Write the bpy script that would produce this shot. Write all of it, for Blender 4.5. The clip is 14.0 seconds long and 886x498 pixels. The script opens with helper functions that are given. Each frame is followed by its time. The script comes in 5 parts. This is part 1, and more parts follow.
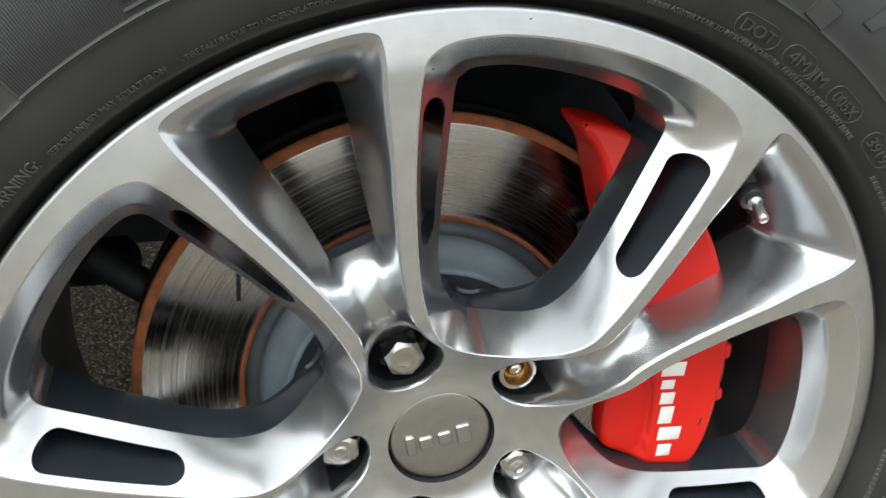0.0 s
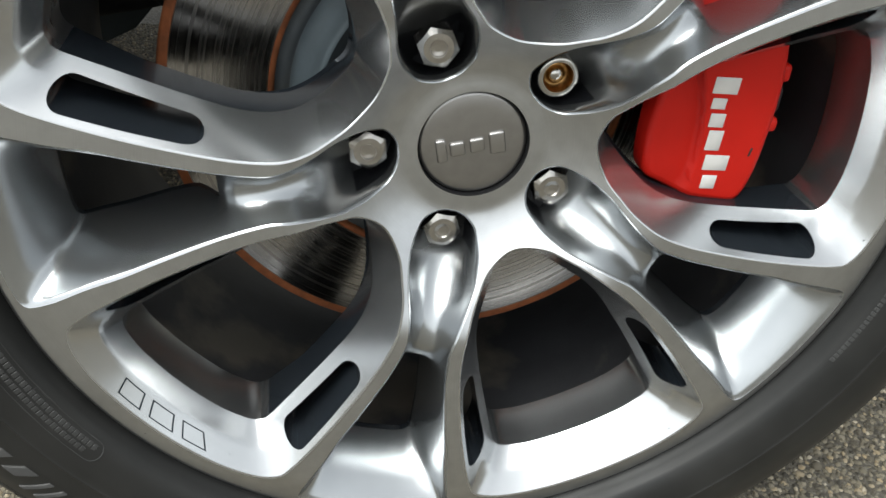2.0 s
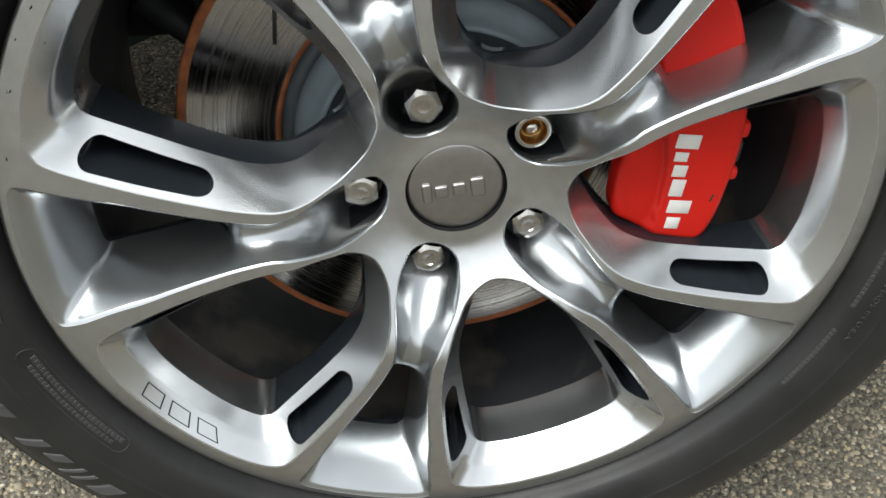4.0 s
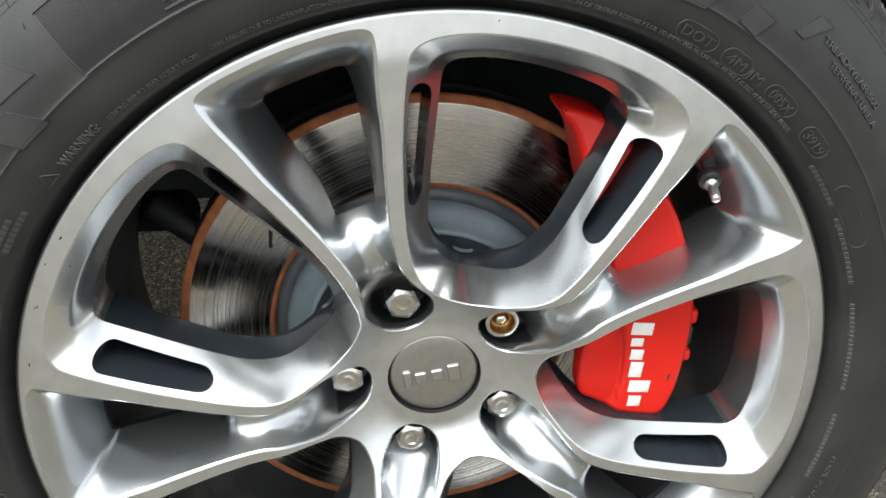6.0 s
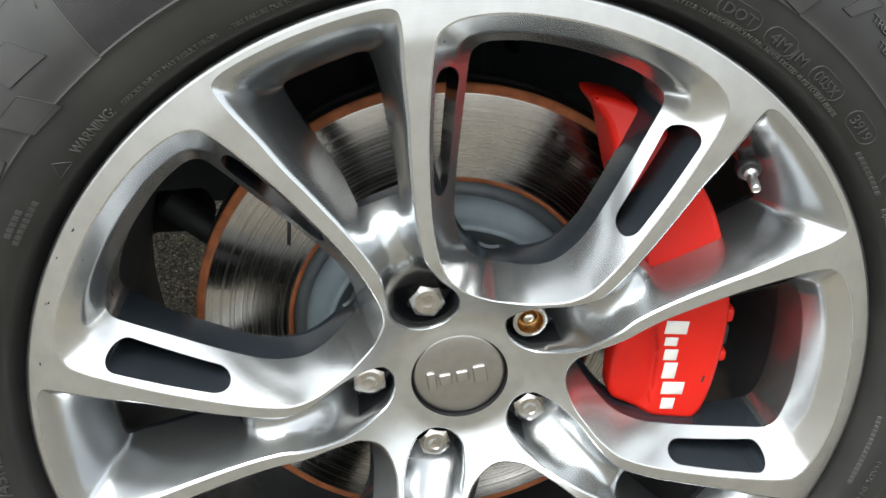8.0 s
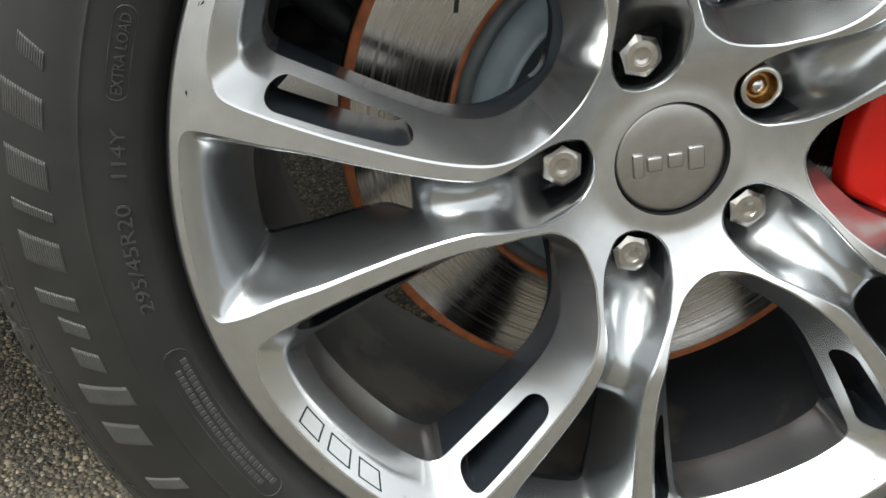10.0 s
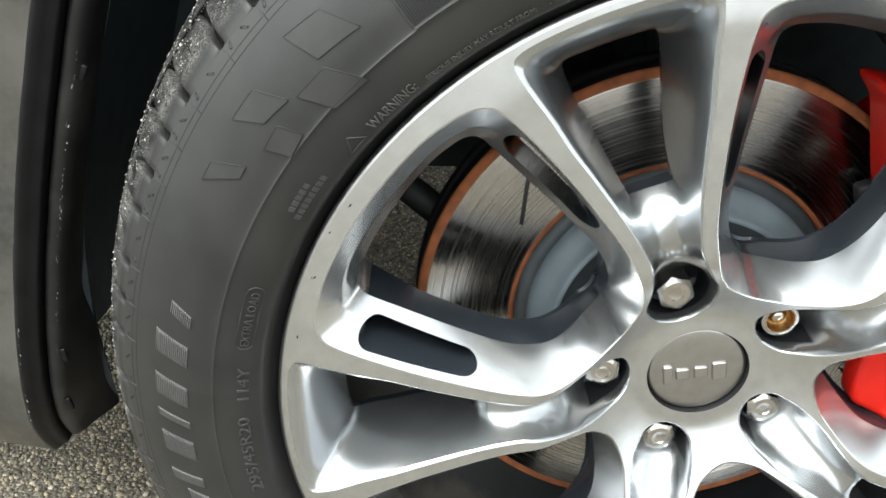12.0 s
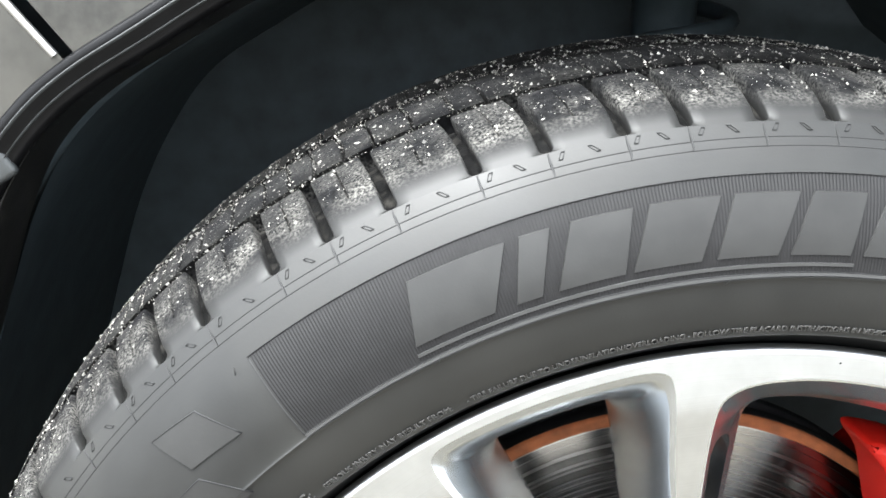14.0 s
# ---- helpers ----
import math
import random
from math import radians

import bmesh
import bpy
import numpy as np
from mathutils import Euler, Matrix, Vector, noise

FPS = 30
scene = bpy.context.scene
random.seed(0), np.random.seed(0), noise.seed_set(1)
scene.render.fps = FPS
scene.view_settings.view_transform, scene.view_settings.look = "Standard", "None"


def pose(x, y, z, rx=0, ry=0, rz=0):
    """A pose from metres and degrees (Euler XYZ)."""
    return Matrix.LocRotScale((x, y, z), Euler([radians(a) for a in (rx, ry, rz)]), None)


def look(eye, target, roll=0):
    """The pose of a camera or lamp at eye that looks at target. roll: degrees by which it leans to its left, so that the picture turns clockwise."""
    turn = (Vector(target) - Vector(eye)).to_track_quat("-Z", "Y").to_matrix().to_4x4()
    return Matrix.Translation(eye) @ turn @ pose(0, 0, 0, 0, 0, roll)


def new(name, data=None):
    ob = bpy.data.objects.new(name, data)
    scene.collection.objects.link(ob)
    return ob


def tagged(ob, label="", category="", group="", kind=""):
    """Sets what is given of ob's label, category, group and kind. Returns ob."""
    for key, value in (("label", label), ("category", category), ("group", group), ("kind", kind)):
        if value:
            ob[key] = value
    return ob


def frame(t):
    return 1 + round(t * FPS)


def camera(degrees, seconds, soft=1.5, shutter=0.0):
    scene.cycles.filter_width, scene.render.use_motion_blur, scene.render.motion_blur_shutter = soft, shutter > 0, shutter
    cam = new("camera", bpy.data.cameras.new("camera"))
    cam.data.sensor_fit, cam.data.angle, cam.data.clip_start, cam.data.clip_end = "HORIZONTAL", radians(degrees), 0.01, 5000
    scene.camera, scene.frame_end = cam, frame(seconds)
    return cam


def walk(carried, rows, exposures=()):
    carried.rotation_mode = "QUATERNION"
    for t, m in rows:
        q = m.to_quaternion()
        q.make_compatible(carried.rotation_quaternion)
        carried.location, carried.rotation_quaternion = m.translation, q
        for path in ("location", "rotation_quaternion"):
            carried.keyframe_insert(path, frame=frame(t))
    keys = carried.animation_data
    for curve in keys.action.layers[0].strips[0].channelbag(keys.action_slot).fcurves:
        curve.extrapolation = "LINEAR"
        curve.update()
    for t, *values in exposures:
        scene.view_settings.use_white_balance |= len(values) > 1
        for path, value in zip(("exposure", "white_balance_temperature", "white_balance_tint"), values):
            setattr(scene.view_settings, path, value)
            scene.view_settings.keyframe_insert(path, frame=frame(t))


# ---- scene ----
from mathutils.geometry import delaunay_2d_cdt

# ---- camera ----
cam = camera(54.5, 14.0)
PATH = [
    (0.0, pose(-0.1152, -0.4284, 0.7299, 64.74, -2.05, -13.68)),
    (0.5, pose(-0.1089, -0.4388, 0.7134, 62.76, -2.39, -11.02)),
    (1.0, pose(-0.1063, -0.4471, 0.6785, 60.76, -2.18, -9.67)),
    (1.5, pose(-0.1052, -0.4542, 0.6384, 59.31, -2.33, -9.46)),
    (2.0, pose(-0.1076, -0.4638, 0.6115, 57.85, -2.98, -9.49)),
    (2.2, pose(-0.1012, -0.4655, 0.6024, 56.94, -2.96, -8.99)),
    (4.3, pose(-0.0789, -0.4928, 0.7137, 53.39, -2.69, -6.19)),
    (4.5, pose(-0.0810, -0.4992, 0.7195, 53.93, -2.17, -6.72)),
    (5.0, pose(-0.0828, -0.5081, 0.7382, 57.62, -2.22, -6.79)),
    (5.5, pose(-0.0748, -0.5100, 0.7531, 60.98, -2.30, -7.24)),
    (6.0, pose(-0.0732, -0.5182, 0.7622, 62.75, -2.19, -7.21)),
    (6.5, pose(-0.0771, -0.5160, 0.7605, 63.63, -2.02, -7.13)),
    (7.0, pose(-0.0763, -0.5176, 0.7600, 63.36, -1.87, -7.05)),
    (7.2, pose(-0.0739, -0.5154, 0.7573, 63.29, -1.81, -6.83)),
    (9.3, pose(-0.1449, -0.4775, 0.6246, 64.62, -1.60, -6.60)),
    (9.5, pose(-0.1615, -0.4726, 0.5921, 64.79, -1.62, -6.91)),
    (9.8, pose(-0.1749, -0.4627, 0.5609, 65.42, -1.19, -6.53)),
    (10.0, pose(-0.1880, -0.4576, 0.5481, 65.31, -1.10, -6.49)),
    (10.3, pose(-0.2233, -0.4533, 0.5557, 61.16, -1.39, -6.34)),
    (10.5, pose(-0.2492, -0.4525, 0.5635, 60.14, -1.39, -5.52)),
    (10.8, pose(-0.2730, -0.4469, 0.6018, 58.12, -2.11, -4.38)),
    (11.0, pose(-0.2795, -0.4467, 0.6375, 58.15, -2.36, -3.06)),
    (11.2, pose(-0.2697, -0.4418, 0.6753, 57.82, -1.87, -0.90)),
    (11.5, pose(-0.2540, -0.4495, 0.7039, 58.74, -1.40, 0.46)),
    (11.8, pose(-0.2191, -0.4621, 0.7329, 58.92, -1.81, -0.30)),
    (12.0, pose(-0.1945, -0.4662, 0.7394, 60.75, -2.25, -1.05)),
    (12.2, pose(-0.1672, -0.4648, 0.7468, 62.83, -2.36, -1.33)),
    (12.5, pose(-0.1347, -0.4590, 0.7583, 65.49, -2.49, -1.55)),
    (12.7, pose(-0.1276, -0.4461, 0.7632, 67.18, -2.52, -2.36)),
    (13.0, pose(-0.1204, -0.4164, 0.7934, 66.98, -2.12, -3.12)),
    (13.2, pose(-0.1201, -0.4127, 0.7997, 68.46, -1.98, -3.09)),
    (13.5, pose(-0.1333, -0.4120, 0.8045, 70.49, -1.67, -2.50)),
    (13.7, pose(-0.1405, -0.4068, 0.7966, 72.59, -1.35, -0.65)),
    (14.0, pose(-0.1581, -0.3725, 0.7920, 74.89, -1.63, -2.03)),
]

EXPOSURE = [(0.0, 0.56), (1.0, 0.2), (1.5, 0.05), (2.2, -0.12), (4.3, 0.0), (5.0, 0.17), (6.0, 0.7), (6.5, 0.81), (7.2, 0.83), (9.5, 0.34), (10.0, 0.2), (10.5, 0.17), (11.0, 0.28), (11.5, 0.58), (12.0, 1.0), (12.5, 1.0), (13.0, 1.15), (13.5, 1.62), (14.0, 1.8)]
WHITE_AT, WHITE_K, WHITE_T = [0, 7.5, 9.5, 11.3, 12.2, 13.2, 14.0], [6440, 6430, 6570, 6620, 6380, 6270, 6230], [6, 6, 6.5, 5.5, 5, 6.5, 8]
walk(cam, PATH, [(t, 1.35 + e, float(np.interp(t, WHITE_AT, WHITE_K)), float(np.interp(t, WHITE_AT, WHITE_T))) for t, e in EXPOSURE])

# ---- light: bright overcast sky, a broad soft sun high above the car ----
SUN_ELEV, SUN_AZ = 66, 230
world = bpy.data.worlds.new("sky")
scene.world = world
world.use_nodes = True
wn = world.node_tree
sky = wn.nodes.new("ShaderNodeTexSky")
sky.sky_type = "NISHITA"
sky.sun_disc = False
sky.sun_elevation = radians(SUN_ELEV)
sky.sun_rotation = radians(SUN_AZ)
sky.dust_density = 3.0
sky.air_density = 1.0
hue = wn.nodes.new("ShaderNodeHueSaturation")
hue.inputs["Saturation"].default_value = 0.14
wn.links.new(sky.outputs[0], hue.inputs["Color"])
wn.links.new(hue.outputs[0], wn.nodes["Background"].inputs[0])
wn.nodes["Background"].inputs[1].default_value = 0.135
sun = new("sun", bpy.data.lights.new("sun", "SUN"))
sun.data.energy = 1.5
sun.data.angle = radians(52)
sun.data.color = (1.0, 0.99, 0.955)
sun.matrix_world = look((-1.6, -1.3, 4.8), (0, 0, 0.4))

HUB = Vector((0, 0, 0.39))


# ---- materials ----
def material(name, base, rough=0.5, metal=0.0, vary=0.15, scale=40.0, bump=0.0, bump_scale=300.0,
             second=None, second_scale=6.0, second_edge=(0.5, 0.7), coat=0.0, rough_vary=0.0, spec=0.5):
    """A principled surface with variation at two scales: fine grain and larger stains."""
    m = bpy.data.materials.new(name)
    m.use_nodes = True
    nt = m.node_tree
    b = nt.nodes["Principled BSDF"]
    tc = nt.nodes.new("ShaderNodeTexCoord")

    def noise_node(s, detail=4.0):
        n = nt.nodes.new("ShaderNodeTexNoise")
        n.inputs["Scale"].default_value = s
        n.inputs["Detail"].default_value = detail
        nt.links.new(tc.outputs["Object"], n.inputs["Vector"])
        return n.outputs[0]

    fine = noise_node(scale)
    ramp = nt.nodes.new("ShaderNodeValToRGB")
    ramp.color_ramp.elements[0].position, ramp.color_ramp.elements[1].position = 0.3, 0.7
    ramp.color_ramp.elements[0].color = (*[c * (1 - vary) for c in base], 1)
    ramp.color_ramp.elements[1].color = (*[min(1, c * (1 + vary)) for c in base], 1)
    nt.links.new(fine, ramp.inputs[0])
    colour = ramp.outputs[0]
    if second:
        mask = nt.nodes.new("ShaderNodeMapRange")
        mask.inputs[1].default_value, mask.inputs[2].default_value = second_edge
        nt.links.new(noise_node(second_scale, 6.0), mask.inputs[0])
        mix = nt.nodes.new("ShaderNodeMix")
        mix.data_type = "RGBA"
        mix.inputs[7].default_value = (*second, 1)
        nt.links.new(mask.outputs[0], mix.inputs[0])
        nt.links.new(colour, mix.inputs[6])
        colour = mix.outputs[2]
    nt.links.new(colour, b.inputs["Base Color"])
    b.inputs["Metallic"].default_value = metal
    b.inputs["Roughness"].default_value = rough
    b.inputs["Specular IOR Level"].default_value = spec
    if rough_vary:
        mr = nt.nodes.new("ShaderNodeMapRange")
        mr.inputs[1].default_value, mr.inputs[2].default_value = 0.3, 0.7
        mr.inputs[3].default_value, mr.inputs[4].default_value = rough - rough_vary, rough + rough_vary
        nt.links.new(noise_node(second_scale * 2), mr.inputs[0])
        nt.links.new(mr.outputs[0], b.inputs["Roughness"])
    if coat:
        b.inputs["Coat Weight"].default_value = coat
        b.inputs["Coat Roughness"].default_value = 0.05
    if bump:
        bp = nt.nodes.new("ShaderNodeBump")
        bp.inputs["Strength"].default_value = 1.0
        bp.inputs["Distance"].default_value = bump
        nt.links.new(noise_node(bump_scale), bp.inputs["Height"])
        nt.links.new(bp.outputs[0], b.inputs["Normal"])
    return m


ALU_FACE = material("satin_aluminium", (0.532, 0.541, 0.546), 0.42, 1.0, 0.06, 90, 0.00006, 700, rough_vary=0.05)
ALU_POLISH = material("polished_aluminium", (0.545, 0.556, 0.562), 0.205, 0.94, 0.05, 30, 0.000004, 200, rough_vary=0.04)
# Polish darkened: dim ground mirrored in the troughs is put into the colour.
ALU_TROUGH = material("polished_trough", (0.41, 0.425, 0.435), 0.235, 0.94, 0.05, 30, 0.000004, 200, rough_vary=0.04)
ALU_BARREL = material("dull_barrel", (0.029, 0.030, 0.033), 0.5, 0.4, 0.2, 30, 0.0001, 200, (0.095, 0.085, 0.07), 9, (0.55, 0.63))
CAP_GREY = material("cap_grey", (0.36, 0.35, 0.34), 0.34, 1.0, 0.06, 120, 0.00003, 900)
CAP_LETTER = material("cap_letter", (0.40, 0.39, 0.38), 0.30, 1.0, 0.05)
STEEL_NUT = material("nut_steel", (0.46, 0.44, 0.41), 0.22, 1.0, 0.12, 150, 0.00004, 500, rough_vary=0.06)
GOLD_WEAR = material("worn_gold", (0.33, 0.19, 0.07), 0.32, 1.0, 0.6, 200, 0.0001, 400)
# Polished recess metal; the dark interior it mirrors is put into the colour.
DARK_ALU = material("dark_aluminium", (0.020, 0.0245, 0.030), 0.18, 0.3, 0.12, 40, 0.00003, 200)
RIM_WALL = material("rim_inner_wall", (0.40, 0.41, 0.42), 0.24, 0.93, 0.08, 30, 0.00003, 300, rough_vary=0.05)
# Nut seats: some black paint, the rest well shade put into the colour.
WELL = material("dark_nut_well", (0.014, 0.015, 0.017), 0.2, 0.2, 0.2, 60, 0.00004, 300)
BLACK_HOLE = material("black_paint", (0.012, 0.012, 0.013), 0.4, 0.0, 0.2)
RUBBER = material("tyre_rubber", (0.0112, 0.0114, 0.0110), 0.50, 0.0, 0.15, 60, 0.00003, 900, (0.0185, 0.0182, 0.0168), 11, (0.48, 0.72), rough_vary=0.06, spec=0.36)
TREAD = material("dusty_tread", (0.008, 0.008, 0.0085), 0.72, 0.0, 0.4, 400, 0.0006, 800, spec=0.08)
# Groove bottoms: groove shade put into darker rubber, mottled with dust.
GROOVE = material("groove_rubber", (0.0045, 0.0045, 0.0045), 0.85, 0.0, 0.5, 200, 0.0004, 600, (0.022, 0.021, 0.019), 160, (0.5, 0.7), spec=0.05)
def dusty(m, dust, rubber):
    """Patches of fine dust on the worn band of the tread, dense at its shoulder and thinner further in."""
    nt = m.node_tree
    b = nt.nodes["Principled BSDF"]
    tc = nt.nodes.new("ShaderNodeTexCoord")
    sq = nt.nodes.new("ShaderNodeVectorMath")
    sq.operation = "MULTIPLY"
    sq.inputs[1].default_value = (1, 0, 1)
    ln = nt.nodes.new("ShaderNodeVectorMath")
    ln.operation = "LENGTH"
    nt.links.new(tc.outputs["Object"], sq.inputs[0])
    nt.links.new(sq.outputs[0], ln.inputs[0])
    place = nt.nodes.new("ShaderNodeNewGeometry")
    value = None
    for s, lo, hi in ((60.0, 0.36, 0.66), (800.0, 0.38, 0.74)):
        n = nt.nodes.new("ShaderNodeTexNoise")
        n.inputs["Scale"].default_value = s
        n.inputs["Detail"].default_value = 5.0
        nt.links.new(place.outputs["Position"], n.inputs["Vector"])
        mr = nt.nodes.new("ShaderNodeMapRange")
        mr.inputs[1].default_value, mr.inputs[2].default_value = lo, hi
        nt.links.new(n.outputs[0], mr.inputs[0])
        if value is None:
            value = mr.outputs[0]
        else:
            mul = nt.nodes.new("ShaderNodeMath")
            mul.operation = "MULTIPLY"
            nt.links.new(value, mul.inputs[0])
            nt.links.new(mr.outputs[0], mul.inputs[1])
            value = mul.outputs[0]
    band = nt.nodes.new("ShaderNodeMapRange")
    band.inputs[1].default_value, band.inputs[2].default_value = 0.360, 0.400
    nt.links.new(ln.outputs["Value"], band.inputs[0])
    ramp = nt.nodes.new("ShaderNodeValToRGB")
    ramp.color_ramp.elements[0].position, ramp.color_ramp.elements[1].position = 0.30, 0.78
    ramp.color_ramp.elements[0].color, ramp.color_ramp.elements[1].color = (0, 0, 0, 1), (0.17, 0.17, 0.17, 1)
    for pos_d, v_d in ((0.35, 0.2), (0.42, 0.62), (0.52, 0.50), (0.64, 0.28)):
        e = ramp.color_ramp.elements.new(pos_d)
        e.color = (v_d, v_d, v_d, 1)
    nt.links.new(band.outputs[0], ramp.inputs[0])
    mul = nt.nodes.new("ShaderNodeMath")
    mul.operation = "MULTIPLY"
    nt.links.new(value, mul.inputs[0])
    nt.links.new(ramp.outputs[0], mul.inputs[1])
    clean = nt.nodes.new("ShaderNodeMapRange")
    clean.inputs[1].default_value, clean.inputs[2].default_value = 0.369, 0.379
    nt.links.new(ln.outputs["Value"], clean.inputs[0])
    for socket, smooth_v, worn_v in (("Specular IOR Level", 0.36, 0.05), ("Roughness", 0.50, 0.85)):
        sheen = nt.nodes.new("ShaderNodeMapRange")
        sheen.inputs[1].default_value, sheen.inputs[2].default_value = 0.369, 0.379
        sheen.inputs[3].default_value, sheen.inputs[4].default_value = smooth_v, worn_v
        nt.links.new(ln.outputs["Value"], sheen.inputs[0])
        nt.links.new(sheen.outputs[0], b.inputs[socket])
    relief = nt.nodes.new("ShaderNodeMapRange")
    relief.inputs[1].default_value, relief.inputs[2].default_value = 0.371, 0.379
    relief.inputs[3].default_value, relief.inputs[4].default_value = 0.00003, 0.0006
    nt.links.new(ln.outputs["Value"], relief.inputs[0])
    nt.links.new(relief.outputs[0], b.inputs["Normal"].links[0].from_node.inputs["Distance"])
    worn = nt.nodes.new("ShaderNodeMix")
    worn.data_type = "RGBA"
    worn.inputs[6].default_value = (*rubber, 1)
    nt.links.new(clean.outputs[0], worn.inputs[0])
    nt.links.new(b.inputs["Base Color"].links[0].from_socket, worn.inputs[7])
    mix = nt.nodes.new("ShaderNodeMix")
    mix.data_type = "RGBA"
    mix.inputs[7].default_value = (*dust, 1)
    nt.links.new(mul.outputs[0], mix.inputs[0])
    nt.links.new(worn.outputs[2], mix.inputs[6])
    nt.links.new(mix.outputs[2], b.inputs["Base Color"])


dusty(TREAD, (0.27, 0.262, 0.24), (0.011, 0.011, 0.0105))
# Raised lettering paler than the sidewall: light on its relief put into the colour.
RUBBER_TEXT = material("raised_rubber", (0.025, 0.025, 0.0245), 0.55, 0.0, 0.12, 90, 0.00004, 900)
RUBBER_PALE = material("worn_raised_rubber", (0.056, 0.055, 0.053), 0.6, 0.0, 0.15, 90, 0.00004, 900)
RUBBER_FIELD = material("dark_ribbed_rubber", (0.0085, 0.0083, 0.0086), 0.6, 0.0, 0.15, 90, spec=0.24)
RUBBER_NAME = material("worn_name_rubber", (0.0165, 0.0165, 0.016), 0.56, 0.0, 0.2, 60, 0.00004, 900, spec=0.34)
RUBBER_LINE = material("dark_mould_line", (0.006, 0.006, 0.006), 0.7, 0.0, 0.1)
RUBBER_WHISKER = material("whisker_rubber", (0.020, 0.020, 0.020), 0.6, 0.0, 0.12, 90, spec=0.35)
GRIT = material("pale_grit", (0.20, 0.192, 0.176), 0.6, 0.0, 0.3, 300)
gn_ = GRIT.node_tree
gi_ = gn_.nodes.new("ShaderNodeNewGeometry")
gr_ = gn_.nodes.new("ShaderNodeValToRGB")
gr_.color_ramp.elements[0].color, gr_.color_ramp.elements[1].color = (0.045, 0.043, 0.040, 1), (0.34, 0.325, 0.295, 1)
gr_.color_ramp.elements.new(0.7).color = (0.14, 0.135, 0.122, 1)
gn_.links.new(gi_.outputs["Random Per Island"], gr_.inputs[0])
gn_.links.new(gr_.outputs[0], gn_.nodes["Principled BSDF"].inputs["Base Color"])
ROTOR = material("worn_rotor_steel", (0.38, 0.362, 0.34), 0.30, 1.0, 0.1, 50)
def ringed(m, strength, scale, rough_lo, rough_hi, dark):
    """Adds concentric scoring round the wheel's axis to a material."""
    nt = m.node_tree
    b = nt.nodes["Principled BSDF"]
    tc = nt.nodes.new("ShaderNodeTexCoord")
    sq = nt.nodes.new("ShaderNodeVectorMath")
    sq.operation = "MULTIPLY"
    sq.inputs[1].default_value = (1, 0, 1)
    ln = nt.nodes.new("ShaderNodeVectorMath")
    ln.operation = "LENGTH"
    n1 = nt.nodes.new("ShaderNodeTexNoise")
    n1.noise_dimensions = "1D"
    n1.inputs["Scale"].default_value = scale
    n1.inputs["Detail"].default_value = 6.0
    nt.links.new(tc.outputs["Object"], sq.inputs[0])
    nt.links.new(sq.outputs[0], ln.inputs[0])
    nt.links.new(ln.outputs["Value"], n1.inputs["W"])
    bp = nt.nodes.new("ShaderNodeBump")
    bp.inputs["Distance"].default_value = strength
    nt.links.new(n1.outputs[0], bp.inputs["Height"])
    nt.links.new(bp.outputs[0], b.inputs["Normal"])
    mr = nt.nodes.new("ShaderNodeMapRange")
    mr.inputs[1].default_value, mr.inputs[2].default_value = 0.35, 0.65
    mr.inputs[3].default_value, mr.inputs[4].default_value = rough_lo, rough_hi
    nt.links.new(n1.outputs[0], mr.inputs[0])
    nt.links.new(mr.outputs[0], b.inputs["Roughness"])
    old = b.inputs["Base Color"].links[0].from_socket
    mix = nt.nodes.new("ShaderNodeMix")
    mix.data_type = "RGBA"
    mix.blend_type = "MULTIPLY"
    mix.inputs[7].default_value = (dark, dark, dark, 1)
    nt.links.new(n1.outputs[0], mix.inputs[0])
    nt.links.new(old, mix.inputs[6])
    nt.links.new(mix.outputs[2], b.inputs["Base Color"])
    return m


ringed(ROTOR, 0.000028, 420, 0.18, 0.32, 0.7)
rb_ = ROTOR.node_tree.nodes["Principled BSDF"]
rt_ = ROTOR.node_tree.nodes.new("ShaderNodeTangent")
rt_.direction_type, rt_.axis = "RADIAL", "Y"
rb_.inputs["Anisotropic"].default_value = 0.75
rb_.inputs["Anisotropic Rotation"].default_value = 0.25
ROTOR.node_tree.links.new(rt_.outputs[0], rb_.inputs["Tangent"])
ringed(ALU_FACE, 0.00002, 1500, 0.28, 0.38, 0.92)
RUST = material("rust", (0.24, 0.072, 0.022), 0.85, 0.0, 0.3, 120, 0.0003, 400)
HAT_DARK = material("dark_slate_hat", (0.042, 0.050, 0.055), 0.5, 0.0, 0.25, 60, 0.0002, 300, (0.07, 0.075, 0.075), 25, (0.5, 0.7))
HAT = material("grey_blue_paint", (0.125, 0.155, 0.172), 0.5, 0.0, 0.15, 40, 0.0001, 300)
RED = material("red_enamel", (0.46, 0.011, 0.006), 0.42, 0.0, 0.08, 20, 0.00004, 300, coat=0.04, spec=0.2)
WHITE = material("white_print", (0.62, 0.60, 0.57), 0.5, 0.0, 0.06)
PLASTIC = material("black_plastic", (0.005, 0.005, 0.0055), 0.33, 0.0, 0.25, 60, 0.00005, 300, (0.012, 0.012, 0.012), 14, (0.6, 0.8), spec=0.12)
BRACKET = material("grey_plastic", (0.030, 0.033, 0.034), 0.45, 0.0, 0.3, 90, 0.0002, 200)
LIP = material("grey_liner_edge", (0.008, 0.008, 0.0078), 0.5, 0.0, 0.25, 60, 0.0001, 300, (0.026, 0.026, 0.024), 20, (0.5, 0.7), spec=0.3)
LINER = material("liner_plastic", (0.036, 0.049, 0.057), 0.6, 0.0, 0.2, 40, 0.0002, 200, spec=0.3)
